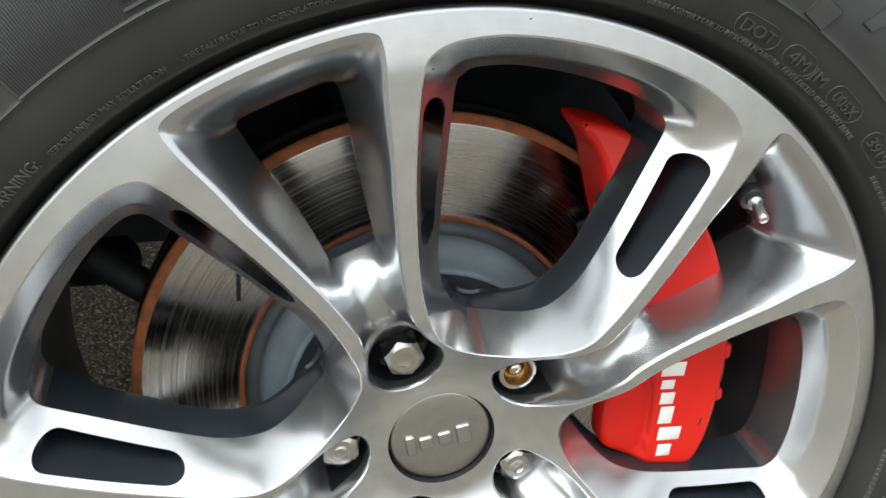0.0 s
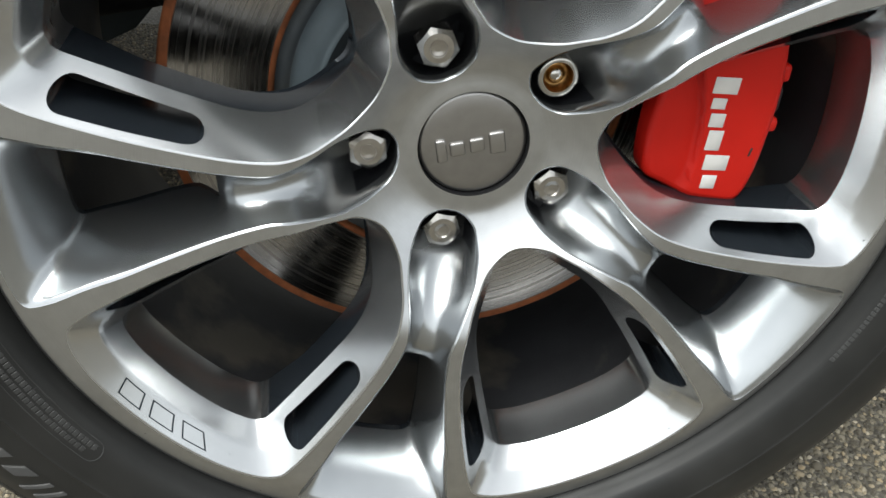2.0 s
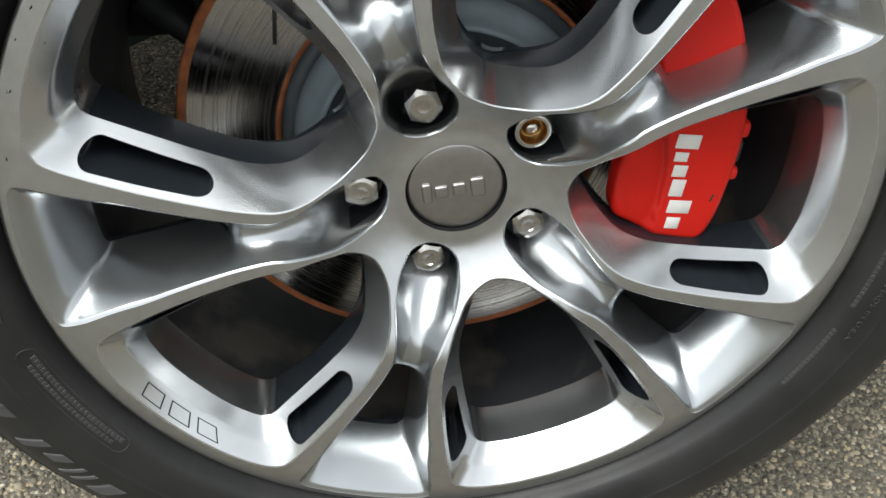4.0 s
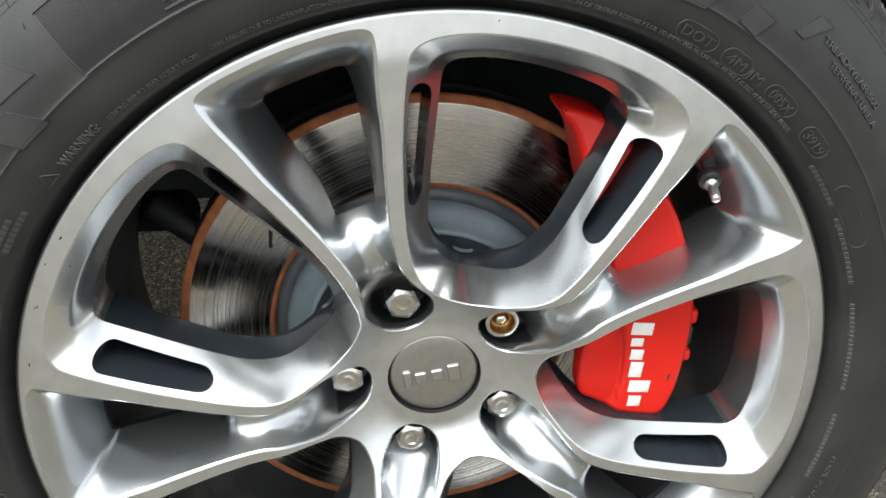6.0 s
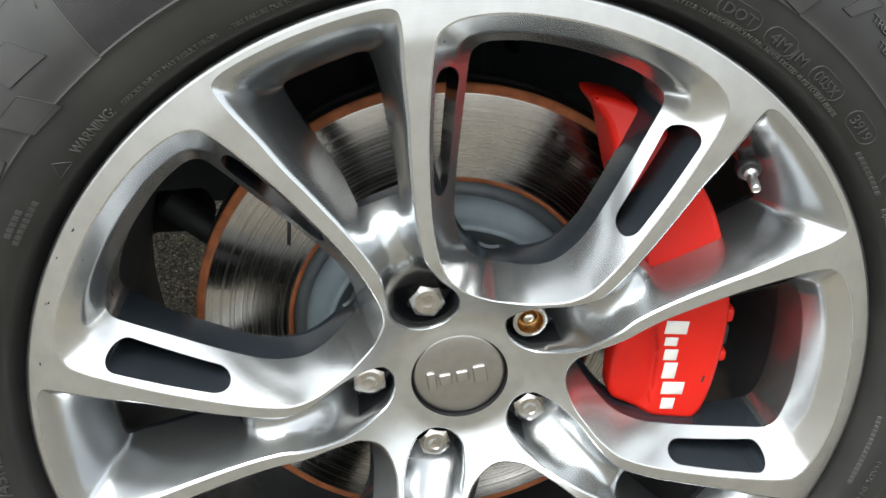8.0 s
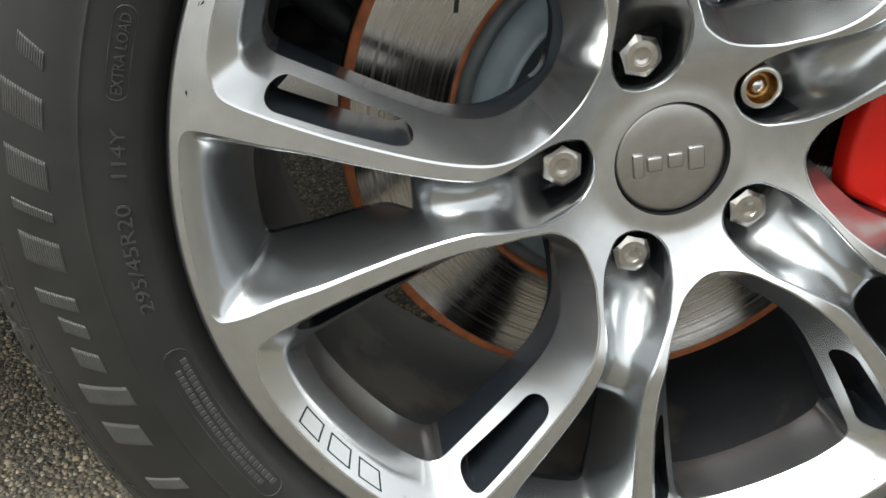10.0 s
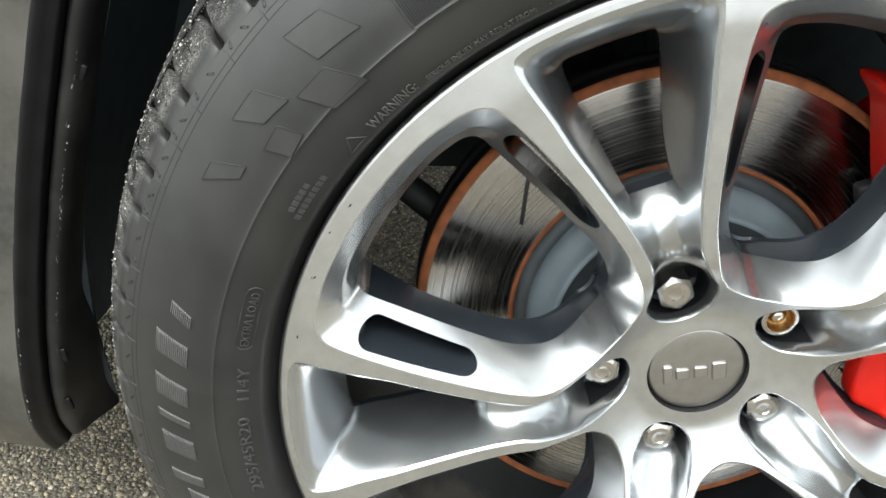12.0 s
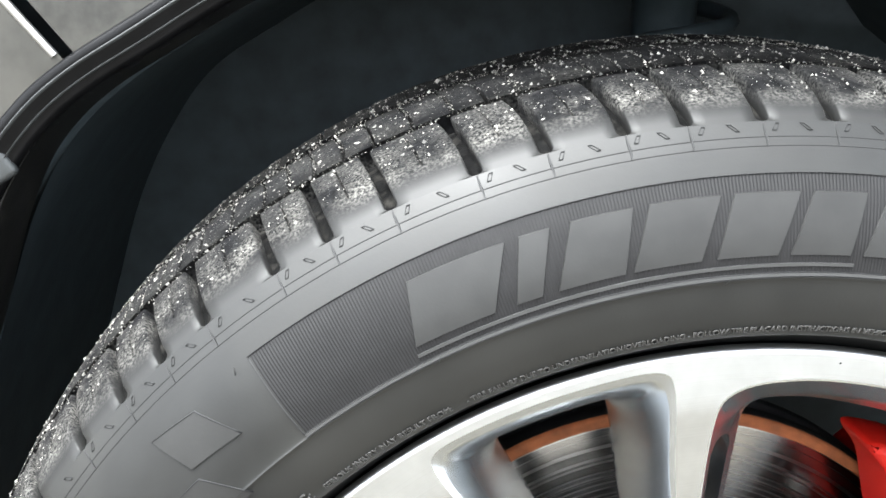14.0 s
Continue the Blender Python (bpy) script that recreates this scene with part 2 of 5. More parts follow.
PAINT = material("dark_grey_paint", (0.028, 0.0275, 0.0245), 0.45, 0.0, 0.35, 160, 0.0, 300, (0.056, 0.053, 0.046), 13, (0.40, 0.66), coat=0.05, spec=0.35, rough_vary=0.1)
IRON = material("dark_iron", (0.02, 0.02, 0.021), 0.6, 0.3, 0.3, 60, 0.0003, 200)
ASPHALT = material("asphalt", (0.085, 0.077, 0.062), 0.9, 0.0, 0.4, 120, 0.004, 140, (0.16, 0.147, 0.118), 220, (0.5, 0.62))
STONE = material("chippings", (0.24, 0.225, 0.195), 0.85, 0.0, 0.4, 80)
nt_ = STONE.node_tree
geo_ = nt_.nodes.new("ShaderNodeNewGeometry")
ramp_ = nt_.nodes.new("ShaderNodeValToRGB")
for pos_, col_ in ((0.2, (0.105, 0.092, 0.068)), (0.5, (0.165, 0.145, 0.104)), (0.75, (0.23, 0.203, 0.150)), (0.92, (0.31, 0.245, 0.150))):
    e_ = ramp_.color_ramp.elements.new(pos_)
    e_.color = (*col_, 1)
ramp_.color_ramp.elements[0].color = (0.048, 0.043, 0.034, 1)
ramp_.color_ramp.elements[-1].color = (0.40, 0.365, 0.29, 1)
nt_.links.new(geo_.outputs["Random Per Island"], ramp_.inputs[0])
nt_.links.new(ramp_.outputs[0], nt_.nodes["Principled BSDF"].inputs["Base Color"])
VALVE = material("valve_metal", (0.5, 0.5, 0.5), 0.35, 1.0, 0.1, 200)


# ---- mesh helpers ----
def empty(name, at=HUB):
    ob = new(name)
    ob.location = at
    ob.empty_display_size = 0.05
    return ob


def add(name, mesh, mat, parent=None, label="", m=None, smooth=True):
    ob = new(name, mesh)
    if mat and not mesh.materials:
        mesh.materials.append(mat)
    if parent:
        ob.parent = parent
    if m is not None:
        ob.matrix_local = m
    if label:
        tagged(ob, label)
    if smooth:
        mesh.polygons.foreach_set("use_smooth", [True] * len(mesh.polygons))
    return ob


def mesh_of(name, verts, faces):
    me = bpy.data.meshes.new(name)
    me.from_pydata([tuple(v) for v in verts], [], faces)
    me.update()
    return me


def from_bm(name, bm, bevel=0.0, segments=2):
    if bevel:
        sharp = [e for e in bm.edges if len(e.link_faces) == 2 and e.calc_face_angle(0) > radians(30)]
        bmesh.ops.bevel(bm, geom=sharp, offset=bevel, segments=segments, affect="EDGES", profile=0.5)
    me = bpy.data.meshes.new(name)
    bm.to_mesh(me)
    bm.free()
    return me


def join(pieces):
    verts, faces = [], []
    for v, f in pieces:
        n = len(verts)
        verts += list(v)
        faces += [tuple(i + n for i in q) for q in f]
    return verts, faces


def spin(profile, n=180, a0=0.0, a1=360.0):
    """Surface of revolution round the wheel's axis from (radius, y) pairs."""
    closed = abs(a1 - a0 - 360) < 1e-6
    cols = n if closed else n + 1
    verts, faces = [], []
    for i in range(cols):
        a = radians(a0 + (a1 - a0) * i / n)
        for r, y in profile:
            verts.append((r * math.cos(a), y, r * math.sin(a)))
    k = len(profile)
    for i in range(n):
        j = (i + 1) % cols
        for q in range(k - 1):
            faces.append((i * k + q, j * k + q, j * k + q + 1, i * k + q + 1))
    return verts, faces


def curve_through(points, k):
    """Closed smooth curve through points (tuples of any length), k samples a span."""
    P = np.array(points, float)
    out = []
    for i in range(len(P)):
        p0, p1, p2, p3 = P[i - 1], P[i], P[(i + 1) % len(P)], P[(i + 2) % len(P)]
        for s in range(k):
            t = s / k
            out.append(0.5 * (2 * p1 + (p2 - p0) * t + (2 * p0 - 5 * p1 + 4 * p2 - p3) * t * t + (3 * p1 - p0 - 3 * p2 + p3) * t ** 3))
    return np.array(out)


def loop_of(half, k=4):
    """A closed loop, symmetric about the spoke's middle line, from (radius mm, degrees, y m) on one side."""
    pts = []
    for r, a, y in half:
        pts.append((r * math.sin(radians(a)) / 1000, r * math.cos(radians(a)) / 1000, y))
    full = pts + [(-u, v, y) for u, v, y in reversed(pts[1:-1])]
    return curve_through(full, k)


def inside(poly, u, v):
    x, y = poly[:, 0], poly[:, 1]
    x2, y2 = np.roll(x, -1), np.roll(y, -1)
    cross = ((y > v) != (y2 > v)) & (u < (x2 - x) * (v - y) / (y2 - y + 1e-15) + x)
    return bool(cross.sum() % 2)


def fill(loops, keep, extra=()):
    """Triangles over a flat region: loops are borders, keep(u, v) tells what stays, extra are inner points."""
    verts, edges = [], []
    for lp in loops:
        n = len(verts)
        verts += [Vector((p[0], p[1])) for p in lp]
        edges += [(n + i, n + (i + 1) % len(lp)) for i in range(len(lp))]
    verts += [Vector(p) for p in extra]
    v, _, f, *_ = delaunay_2d_cdt(verts, edges, [], 0, 1e-7)
    tris = []
    for q in f:
        c = sum((v[i] for i in q), Vector((0, 0))) / len(q)
        if keep(c.x, c.y):
            tris.append(tuple(q))
    return v, tris


def turned(verts, degrees_):
    """Unit coordinates (u across, v outward, y) to the wheel's space at the given angle."""
    a = radians(degrees_)
    ca, sa = math.cos(a), math.sin(a)
    return [(v * ca + u * sa, y, v * sa - u * ca) for u, v, y in verts]


# ---- the wheel ----
def face_y(r):
    s = min(1.0, max(0.0, (r - 0.040) / 0.080))
    s = s * s * (3 - 2 * s)
    y = -0.003 - 0.047 * s - 0.0010 * min(1.0, max(0.0, (0.0425 - r) / 0.0020))
    if r > 0.25:
        y += (r - 0.25) * 0.12
    return y


U_TOP = [(261, 0), (261, 5), (261, 10), (260, 14), (257.5, 17.5), (252, 19.8), (243, 20.7), (230, 21.4), (215, 22.1), (195, 23),
         (175, 23.8), (155, 24.6), (138, 25.1), (123, 25.0), (110, 24.1), (98, 22.1), (89, 19.0), (81.5, 15.4), (76.5, 10.4), (73.5, 5.0), (72.5, 0)]
U_LOW = [(242, 0, -20), (242, 4, -20), (242, 8, -20), (241, 11, -20), (239.5, 13.3, -20), (236, 14.7, -20), (231, 15.3, -20), (222, 15.6, -20), (208, 16, -20),
         (190, 16.6, -20), (172, 17.3, -20), (156, 17.9, -20), (143, 18.4, -19.5), (131, 18.4, -18.5), (120, 17.6, -17), (110, 15.8, -14.5), (101, 12.8, -8), (94.5, 9.6, 0),
         (89.5, 6.2, 8), (86.8, 3.1, 11.8), (86, 0, 12.6)]
P_TOP = [(268, 0), (268, 5), (268, 9), (266.5, 10.9), (262, 11.4), (250, 11.3), (230, 10.7), (210, 10.3), (190, 9.4), (167, 8.25), (152.5, 7.45), (146.5, 7.2), (138, 6.85),
         (123, 6.6), (112, 7.8), (104, 9.2), (95, 11.5), (85, 14.6), (73, 17.3), (63, 17.8), (56, 17), (50, 12), (47, 5.5), (46.5, 0)]
P_LOW = [(238, 0, 2), (238, 3, 2), (238, 5, 3), (237, 6.2, 5), (234, 6.8, 8), (225, 7, 11), (210, 7, 12), (195, 6.6, 12), (180, 6.2, 12),
         (166, 5.8, 8), (152.5, 5.1, -13.5), (146.5, 4.5, -23.5), (138, 4.0, -30), (125, 4.0, -33), (113, 5.0, -27.5), (104, 6.9, -19), (95, 9.8, -8), (85, 12.6, 6), (73, 15.3, 17),
         (63, 16.6, 20), (56, 15.5, 20), (51, 10.8, 20), (48.5, 5, 20), (48, 0, 20)]
LUG_ANGLES = [112 - 72 * i for i in range(5)]
SPOKE_ANGLES = [76 - 72 * i for i in range(5)]


def grown(lp, d):
    """The loop pushed outwards by d in its plane."""
    q = lp[:, :2]
    t = np.roll(q, -1, 0) - np.roll(q, 1, 0)
    n = np.stack([t[:, 1], -t[:, 0]], 1)
    n /= np.linalg.norm(n, axis=1)[:, None] + 1e-12
    area = 0.5 * np.sum(q[:, 0] * np.roll(q[:, 1], -1) - np.roll(q[:, 0], -1) * q[:, 1])
    return q + n * d * (1 if area > 0 else -1)


def on_face(q, down=0.0):
    return np.array([(u, v, face_y(math.hypot(u, v)) + down) for u, v in q])


u_top = on_face(loop_of([(r, a, 0) for r, a in U_TOP])[:, :2], 0.0008)
u_edge = on_face(grown(u_top, 0.0012))
u_low = loop_of([(r, a, y / 1000) for r, a, y in U_LOW])
p_top = on_face(loop_of([(r, a, 0) for r, a in P_TOP])[:, :2], 0.0008)
p_edge = on_face(grown(p_top, 0.0012))
p_low = loop_of([(r, a, y / 1000) for r, a, y in P_LOW])


def strip(loops):
    """Quads between closed loops of equal length."""
    n = len(loops[0])
    verts = [tuple(p) for lp in loops for p in lp]
    faces = []
    for k in range(len(loops) - 1):
        for i in range(n):
            j = (i + 1) % n
            faces.append((k * n + i, k * n + j, (k + 1) * n + j, (k + 1) * n + i))
    return verts, faces


wheel = tagged(empty("wheel"), "five-spoke silver alloy wheel with polished recesses, fitted to the car", "wheel")

# front face: rim ring, ten narrow ridges and hub in one casting
flat = lambda lp, a: np.array([(p[0], p[2]) for p in turned([(q[0], q[1], 0) for q in lp], a)])
face_loops = [flat(u_edge, a) for a in SPOKE_ANGLES] + [flat(p_edge, a) for a in LUG_ANGLES]
ring = lambda r, n: np.array([(r * math.cos(2 * math.pi * i / n), r * math.sin(2 * math.pi * i / n)) for i in range(n)])
outer, inner = ring(0.2725, 360), ring(0.0345, 90)
inner_pts = []
for r in np.arange(0.040, 0.272, 0.004):
    n = int(2 * math.pi * r / 0.004)
    for i in range(n):
        a = 2 * math.pi * (i + 0.5 * (int(r * 1000) % 2)) / n
        u, v = r * math.cos(a), r * math.sin(a)
        if not any(inside(lp, u, v) for lp in face_loops):
            inner_pts.append((u, v))


def keep_face(u, v):
    r = math.hypot(u, v)
    return 0.0345 < r < 0.2725 and not any(inside(lp, u, v) for lp in face_loops)


fv, ff = fill([outer, inner] + face_loops, keep_face, inner_pts)
rim_face = add("rim_face", mesh_of("rim_face", [(p.x, face_y(p.length), p.y) for p in fv], ff), ALU_FACE, wheel, "satin brushed aluminium rim face")
rim_lip = add("rim_lip", mesh_of("rim_lip", *spin([(0.2725, face_y(0.2725)), (0.2742, face_y(0.2725) + 0.0004), (0.2752, -0.0450),
              (0.2750, -0.0425), (0.2735, -0.040), (0.268, -0.036)], 360)), ALU_FACE, wheel)
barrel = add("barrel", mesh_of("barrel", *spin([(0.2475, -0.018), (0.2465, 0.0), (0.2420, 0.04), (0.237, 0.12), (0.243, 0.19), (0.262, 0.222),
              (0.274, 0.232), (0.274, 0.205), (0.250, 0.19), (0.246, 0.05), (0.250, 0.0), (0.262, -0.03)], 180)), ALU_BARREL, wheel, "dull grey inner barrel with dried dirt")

# a window between two ridges: polished sloping wall with two long slots, and the deep straight wall behind
def ease(x, a, b):
    t = min(1, max(0, (x - a) / (b - a)))
    return t * t * (3 - 2 * t)


NU = len(u_top)
SLOT_U, SLOT_V = 4.6, 37.0


def wall_point(u, v):
    """Place on the sloping wall: u in samples round the loop, v from 0 at the face to 1 at the low edge."""
    i = math.floor(u) % NU
    j, t = (i + 1) % NU, u - math.floor(u)
    a = u_top[i] * (1 - t) + u_top[j] * t
    b = u_low[i] * (1 - t) + u_low[j] * t
    p = a * (1 - v) + b * v
    k = ease(math.hypot(a[0], a[1]), 0.234, 0.254)
    crease = 0.74 * v if v < 0.583 else 0.4314 + 0.5686 * (v - 0.583) / 0.417
    e = v * (1 - k) + crease * k
    return (p[0], p[1], a[2] * (1 - e) + b[2] * e)


def slot_loop(ua, va, ra, ub, vb, rb, n=14):
    """A long slot: the hull of two circles on the unrolled wall (millimetres)."""
    ax, ay, bx, by = ua * SLOT_U, va * SLOT_V, ub * SLOT_U, vb * SLOT_V
    d = math.hypot(bx - ax, by - ay)
    base = math.atan2(by - ay, bx - ax)
    lean = math.acos((ra - rb) / d)
    out = [(ax + ra * math.cos(base + lean + (2 * math.pi - 2 * lean) * i / n), ay + ra * math.sin(base + lean + (2 * math.pi - 2 * lean) * i / n)) for i in range(n + 1)]
    out += [(bx + rb * math.cos(base - lean + 2 * lean * i / n), by + rb * math.sin(base - lean + 2 * lean * i / n)) for i in range(n + 1)]
    full = []
    for i, p in enumerate(out):
        q = out[(i + 1) % len(out)]
        full.append(p)
        k = int(math.hypot(q[0] - p[0], q[1] - p[1]) / 3)
        for t in range(1, k):
            full.append((p[0] + (q[0] - p[0]) * t / k, p[1] + (q[1] - p[1]) * t / k))
    return np.array(full)


slots = [slot_loop(29.2, 0.435, 12.2, 41.7, 0.415, 10.6), slot_loop(NU - 29.2, 0.435, 12.2, NU - 41.7, 0.415, 10.6)]


def window_wall():
    edge_v = [j * SLOT_V / 12 for j in range(1, 12)]
    border = [(i * SLOT_U, 0) for i in range(NU + 1)] + [(NU * SLOT_U, y) for y in edge_v] + [(i * SLOT_U, SLOT_V) for i in range(NU, -1, -1)] + [(0, y) for y in reversed(edge_v)]
    grid = []
    for i in range(1, NU):
        for j in range(1, 12):
            p = (i * SLOT_U, j * SLOT_V / 12)
            if not any(inside(s, *p) for s in slots):
                grid.append(p)
    v, f = fill([border] + slots, lambda x, y: not any(inside(s, x, y) for s in slots), grid)
    return [wall_point(p.x / SLOT_U, p.y / SLOT_V) for p in v], f, [wall_normal(p.x / SLOT_U, p.y / SLOT_V) for p in v]


def wall_normal(u, v):
    """Outward direction of the sloping wall, evened over its neighbours."""
    d_u = Vector(wall_point((u + 1.2) % NU, v)) - Vector(wall_point((u - 1.2) % NU, v))
    d_v = Vector(wall_point(u % NU, min(1, v + 0.07))) - Vector(wall_point(u % NU, max(0, v - 0.07)))
    n = d_u.cross(d_v).normalized()
    return n if n.z < 0 else -n


def sloped_wall(degrees_):
    """The wall with its rounded top edge, shaded by the directions of its curve."""
    verts, faces = join([bevel_u, wall_u[:2]])
    top = [Vector(wall_normal(i, 0.0)) for i in range(NU)]
    normals = [(Vector((0, 0, -1)) * 0.8 + t * 0.2).normalized() for t in top] + [(Vector((0, 0, -1)) * 0.35 + t * 0.65).normalized() for t in top] + list(wall_u[2])
    verts, normals = [Vector(p) for p in turned(verts, degrees_)], [Vector(p) for p in turned(normals, degrees_)]
    out = []
    for f in faces:
        g = (verts[f[1]] - verts[f[0]]).cross(verts[f[2]] - verts[f[0]])
        out.append(tuple(f) if g.dot(normals[f[0]] + normals[f[1]] + normals[f[2]]) > 0 else tuple(reversed(f)))
    me = mesh_of("window_wall", verts, out)
    me.polygons.foreach_set("use_smooth", [True] * len(me.polygons))
    me.normals_split_custom_set_from_vertices(normals)
    return me


def slot_side(s):
    front = np.array([wall_point(x / SLOT_U, y / SLOT_V) for x, y in s])
    back = front.copy()
    back[:, 2] += 0.046
    return strip([front, front + np.array([0, 0, 0.002]), back])


def welded(verts, faces, name, rounds=0):
    """One closed skin; with rounds, the hollow below the ridges is evened out."""
    bm = bmesh.new()
    made = [bm.verts.new(v) for v in verts]
    for f in faces:
        try:
            bm.faces.new([made[i] for i in f])
        except ValueError:
            pass
    bmesh.ops.remove_doubles(bm, verts=bm.verts, dist=4e-5)
    soft_v = [v for v in bm.verts if not v.is_boundary and v.co.y > face_y(math.hypot(v.co.x, v.co.z)) + 0.004]
    for _ in range(rounds):
        bmesh.ops.smooth_vert(bm, verts=soft_v, factor=0.5, use_axis_x=True, use_axis_y=True, use_axis_z=True)
    bmesh.ops.recalc_face_normals(bm, faces=bm.faces)
    bm.normal_update()
    bm.verts.index_update()
    turn = [v.normal.copy() for v in bm.verts]
    near = [(v.index, [e.other_vert(v).index for e in v.link_edges]) for v in soft_v]
    for _ in range(rounds):
        evened = [(i, (sum((turn[j] for j in js), turn[i].copy())).normalized()) for i, js in near]
        for i, n in evened:
            turn[i] = n
    me = bpy.data.meshes.new(name)
    bm.to_mesh(me)
    bm.free()
    if rounds:
        me.polygons.foreach_set("use_smooth", [True] * len(me.polygons))
        me.normals_split_custom_set_from_vertices(turn)
    return me


lowered = lambda lp, dy, k=1.0: np.array([(c[0] + (p[0] - c[0]) * k, c[1] + (p[1] - c[1]) * k, p[2] + dy) for c in [lp.mean(0)] for p in lp])
bevel_u = strip([u_edge, u_top])
wall_u = window_wall()
deep_back = np.array([(p[0], p[1], (0.007 + 0.024 * min(1, max(0, (p[2] + 0.02) / 0.03))) * (1 - k) + 0.018 * k) for p in u_low for k in [ease(math.hypot(p[0], p[1]), 0.188, 0.238)]])
flange = np.array([(p[0] * 1.03, p[1] * 1.03, p[2] + 0.001) for p in deep_back])
deep_u = join([strip([u_low, lowered(u_low, 0.0015, 0.997), lowered(deep_back, 0.0, 0.995)]), strip([lowered(deep_back, 0.0, 0.995), flange])])
side_u = [slot_side(q) for q in slots]
for a in SPOKE_ANGLES:
    win = add("window_wall", sloped_wall(a), ALU_POLISH, wheel, "polished sloping wall of a spoke window with two slots")
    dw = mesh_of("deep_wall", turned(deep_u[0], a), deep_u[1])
    dw.materials.append(DARK_ALU)
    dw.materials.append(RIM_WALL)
    # Outer part lighter, inner near black: what each mirrors, put into its colour.
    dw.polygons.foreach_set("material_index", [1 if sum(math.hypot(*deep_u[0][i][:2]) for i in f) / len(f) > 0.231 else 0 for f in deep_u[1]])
    add("deep_wall", dw, DARK_ALU, win, "dark straight wall behind the slope")
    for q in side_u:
        add("slot_edge", mesh_of("slot_edge", turned(q[0], a), q[1]), DARK_ALU, win)

BADGE = [(6.6, 3.2), (1.9, -1.7), (-3.0, -6.4)]
for u0, u1 in BADGE:
    ring_pts = []
    for grow in (0.0, 0.12):
        pts = []
        for cu_, cv in ((0, 0), (1, 0), (1, 1), (0, 1)):
            nu_, nv = ((1, 0), (1, 1), (0, 1), (0, 0))[(cu_, cv) == (1, 0) and 1 or (cu_, cv) == (1, 1) and 2 or (cu_, cv) == (0, 1) and 3 or 0]
            for q in range(5):
                fu, fv_ = cu_ + (nu_ - cu_) * q / 5, cv + (nv - cv) * q / 5
                fu, fv_ = 0.5 + (fu - 0.5) * (1 - grow), 0.5 + (fv_ - 0.5) * (1 - grow * 1.1)
                p = wall_point((u0 + (u1 - u0) * fu + 0.9 * (fv_ - 0.5)) % NU, 0.12 + 0.36 * fv_)
                pts.append((p[0], p[1] - 0.0002, p[2] - 0.0002))
        ring_pts.append(np.array(pts))
    bv, bf = strip(ring_pts)
    add("badge_bar", mesh_of("badge_bar", turned(bv, SPOKE_ANGLES[3]), bf), DARK_ALU, wheel, "outlined badge shape", None, False)

# small dark stone chips on the polished slopes
chip_rng = np.random.default_rng(21)
for i in range(14):
    a = SPOKE_ANGLES[i % 5]
    u, v = float(chip_rng.uniform(-22, 22)), float(chip_rng.uniform(0.08, 0.5))
    p = np.array(wall_point(u % NU, v))
    size = 0.0003 + 0.0005 * float(chip_rng.random()) ** 2
    q = [(p[0] + size * math.cos(k * 1.2566) * (0.6 + 0.5 * float(chip_rng.random())), p[1] + size * 0.8 * math.sin(k * 1.2566), p[2] - 0.00025) for k in range(5)]
    q.append((p[0], p[1], p[2] - 0.0004))
    add("stone_chip", mesh_of("stone_chip", turned(q, a), [(k, (k + 1) % 5, 5) for k in range(5)]), BLACK_HOLE, wheel, "", None, False)

# kerb scuffs near the outer edge of the rim face
for i in range(9):
    a = radians(float(chip_rng.uniform(143, 170)) if i < 5 else float(chip_rng.uniform(0, 360)))
    r = float(chip_rng.uniform(0.2665, 0.2715))
    ln_, w_ = float(chip_rng.uniform(0.0012, 0.0040)) / r, float(chip_rng.uniform(0.0002, 0.0006))
    lean = float(chip_rng.uniform(-0.0012, 0.0012))
    q = [(r, 0.0), (r + w_, ln_ * 0.4), (r + lean, ln_), (r - w_, ln_ * 0.5)]
    add("edge_scuff", mesh_of("edge_scuff", [(rr * math.cos(a + d), face_y(rr) - 0.0002, rr * math.sin(a + d)) for rr, d in q], [(0, 1, 2, 3)]), DARK_ALU, wheel, "", None, False)

# a pocket between two spokes: trough that holds a nut, open hole further out
floor_r = [r / 1000 for r, a, y in reversed(P_LOW)]
floor_y = [y / 1000 for r, a, y in reversed(P_LOW)]
floor_curve = curve_through([(r, y) for r, y in zip(floor_r, floor_y)], 6)[:-30]


Q_STEPS = (0, 0.05, 0.12, 0.2, 0.3, 0.42, 0.55, 0.7, 0.85, 1)


def fall(q, r):
    """Share of the drop from ridge to low edge: bulging beside the open hole, hollow beside the trough."""
    k = ease(r, 0.125, 0.165)
    return q ** 1.7 * k + (1 - (1 - q) ** 2.0) * (1 - k)


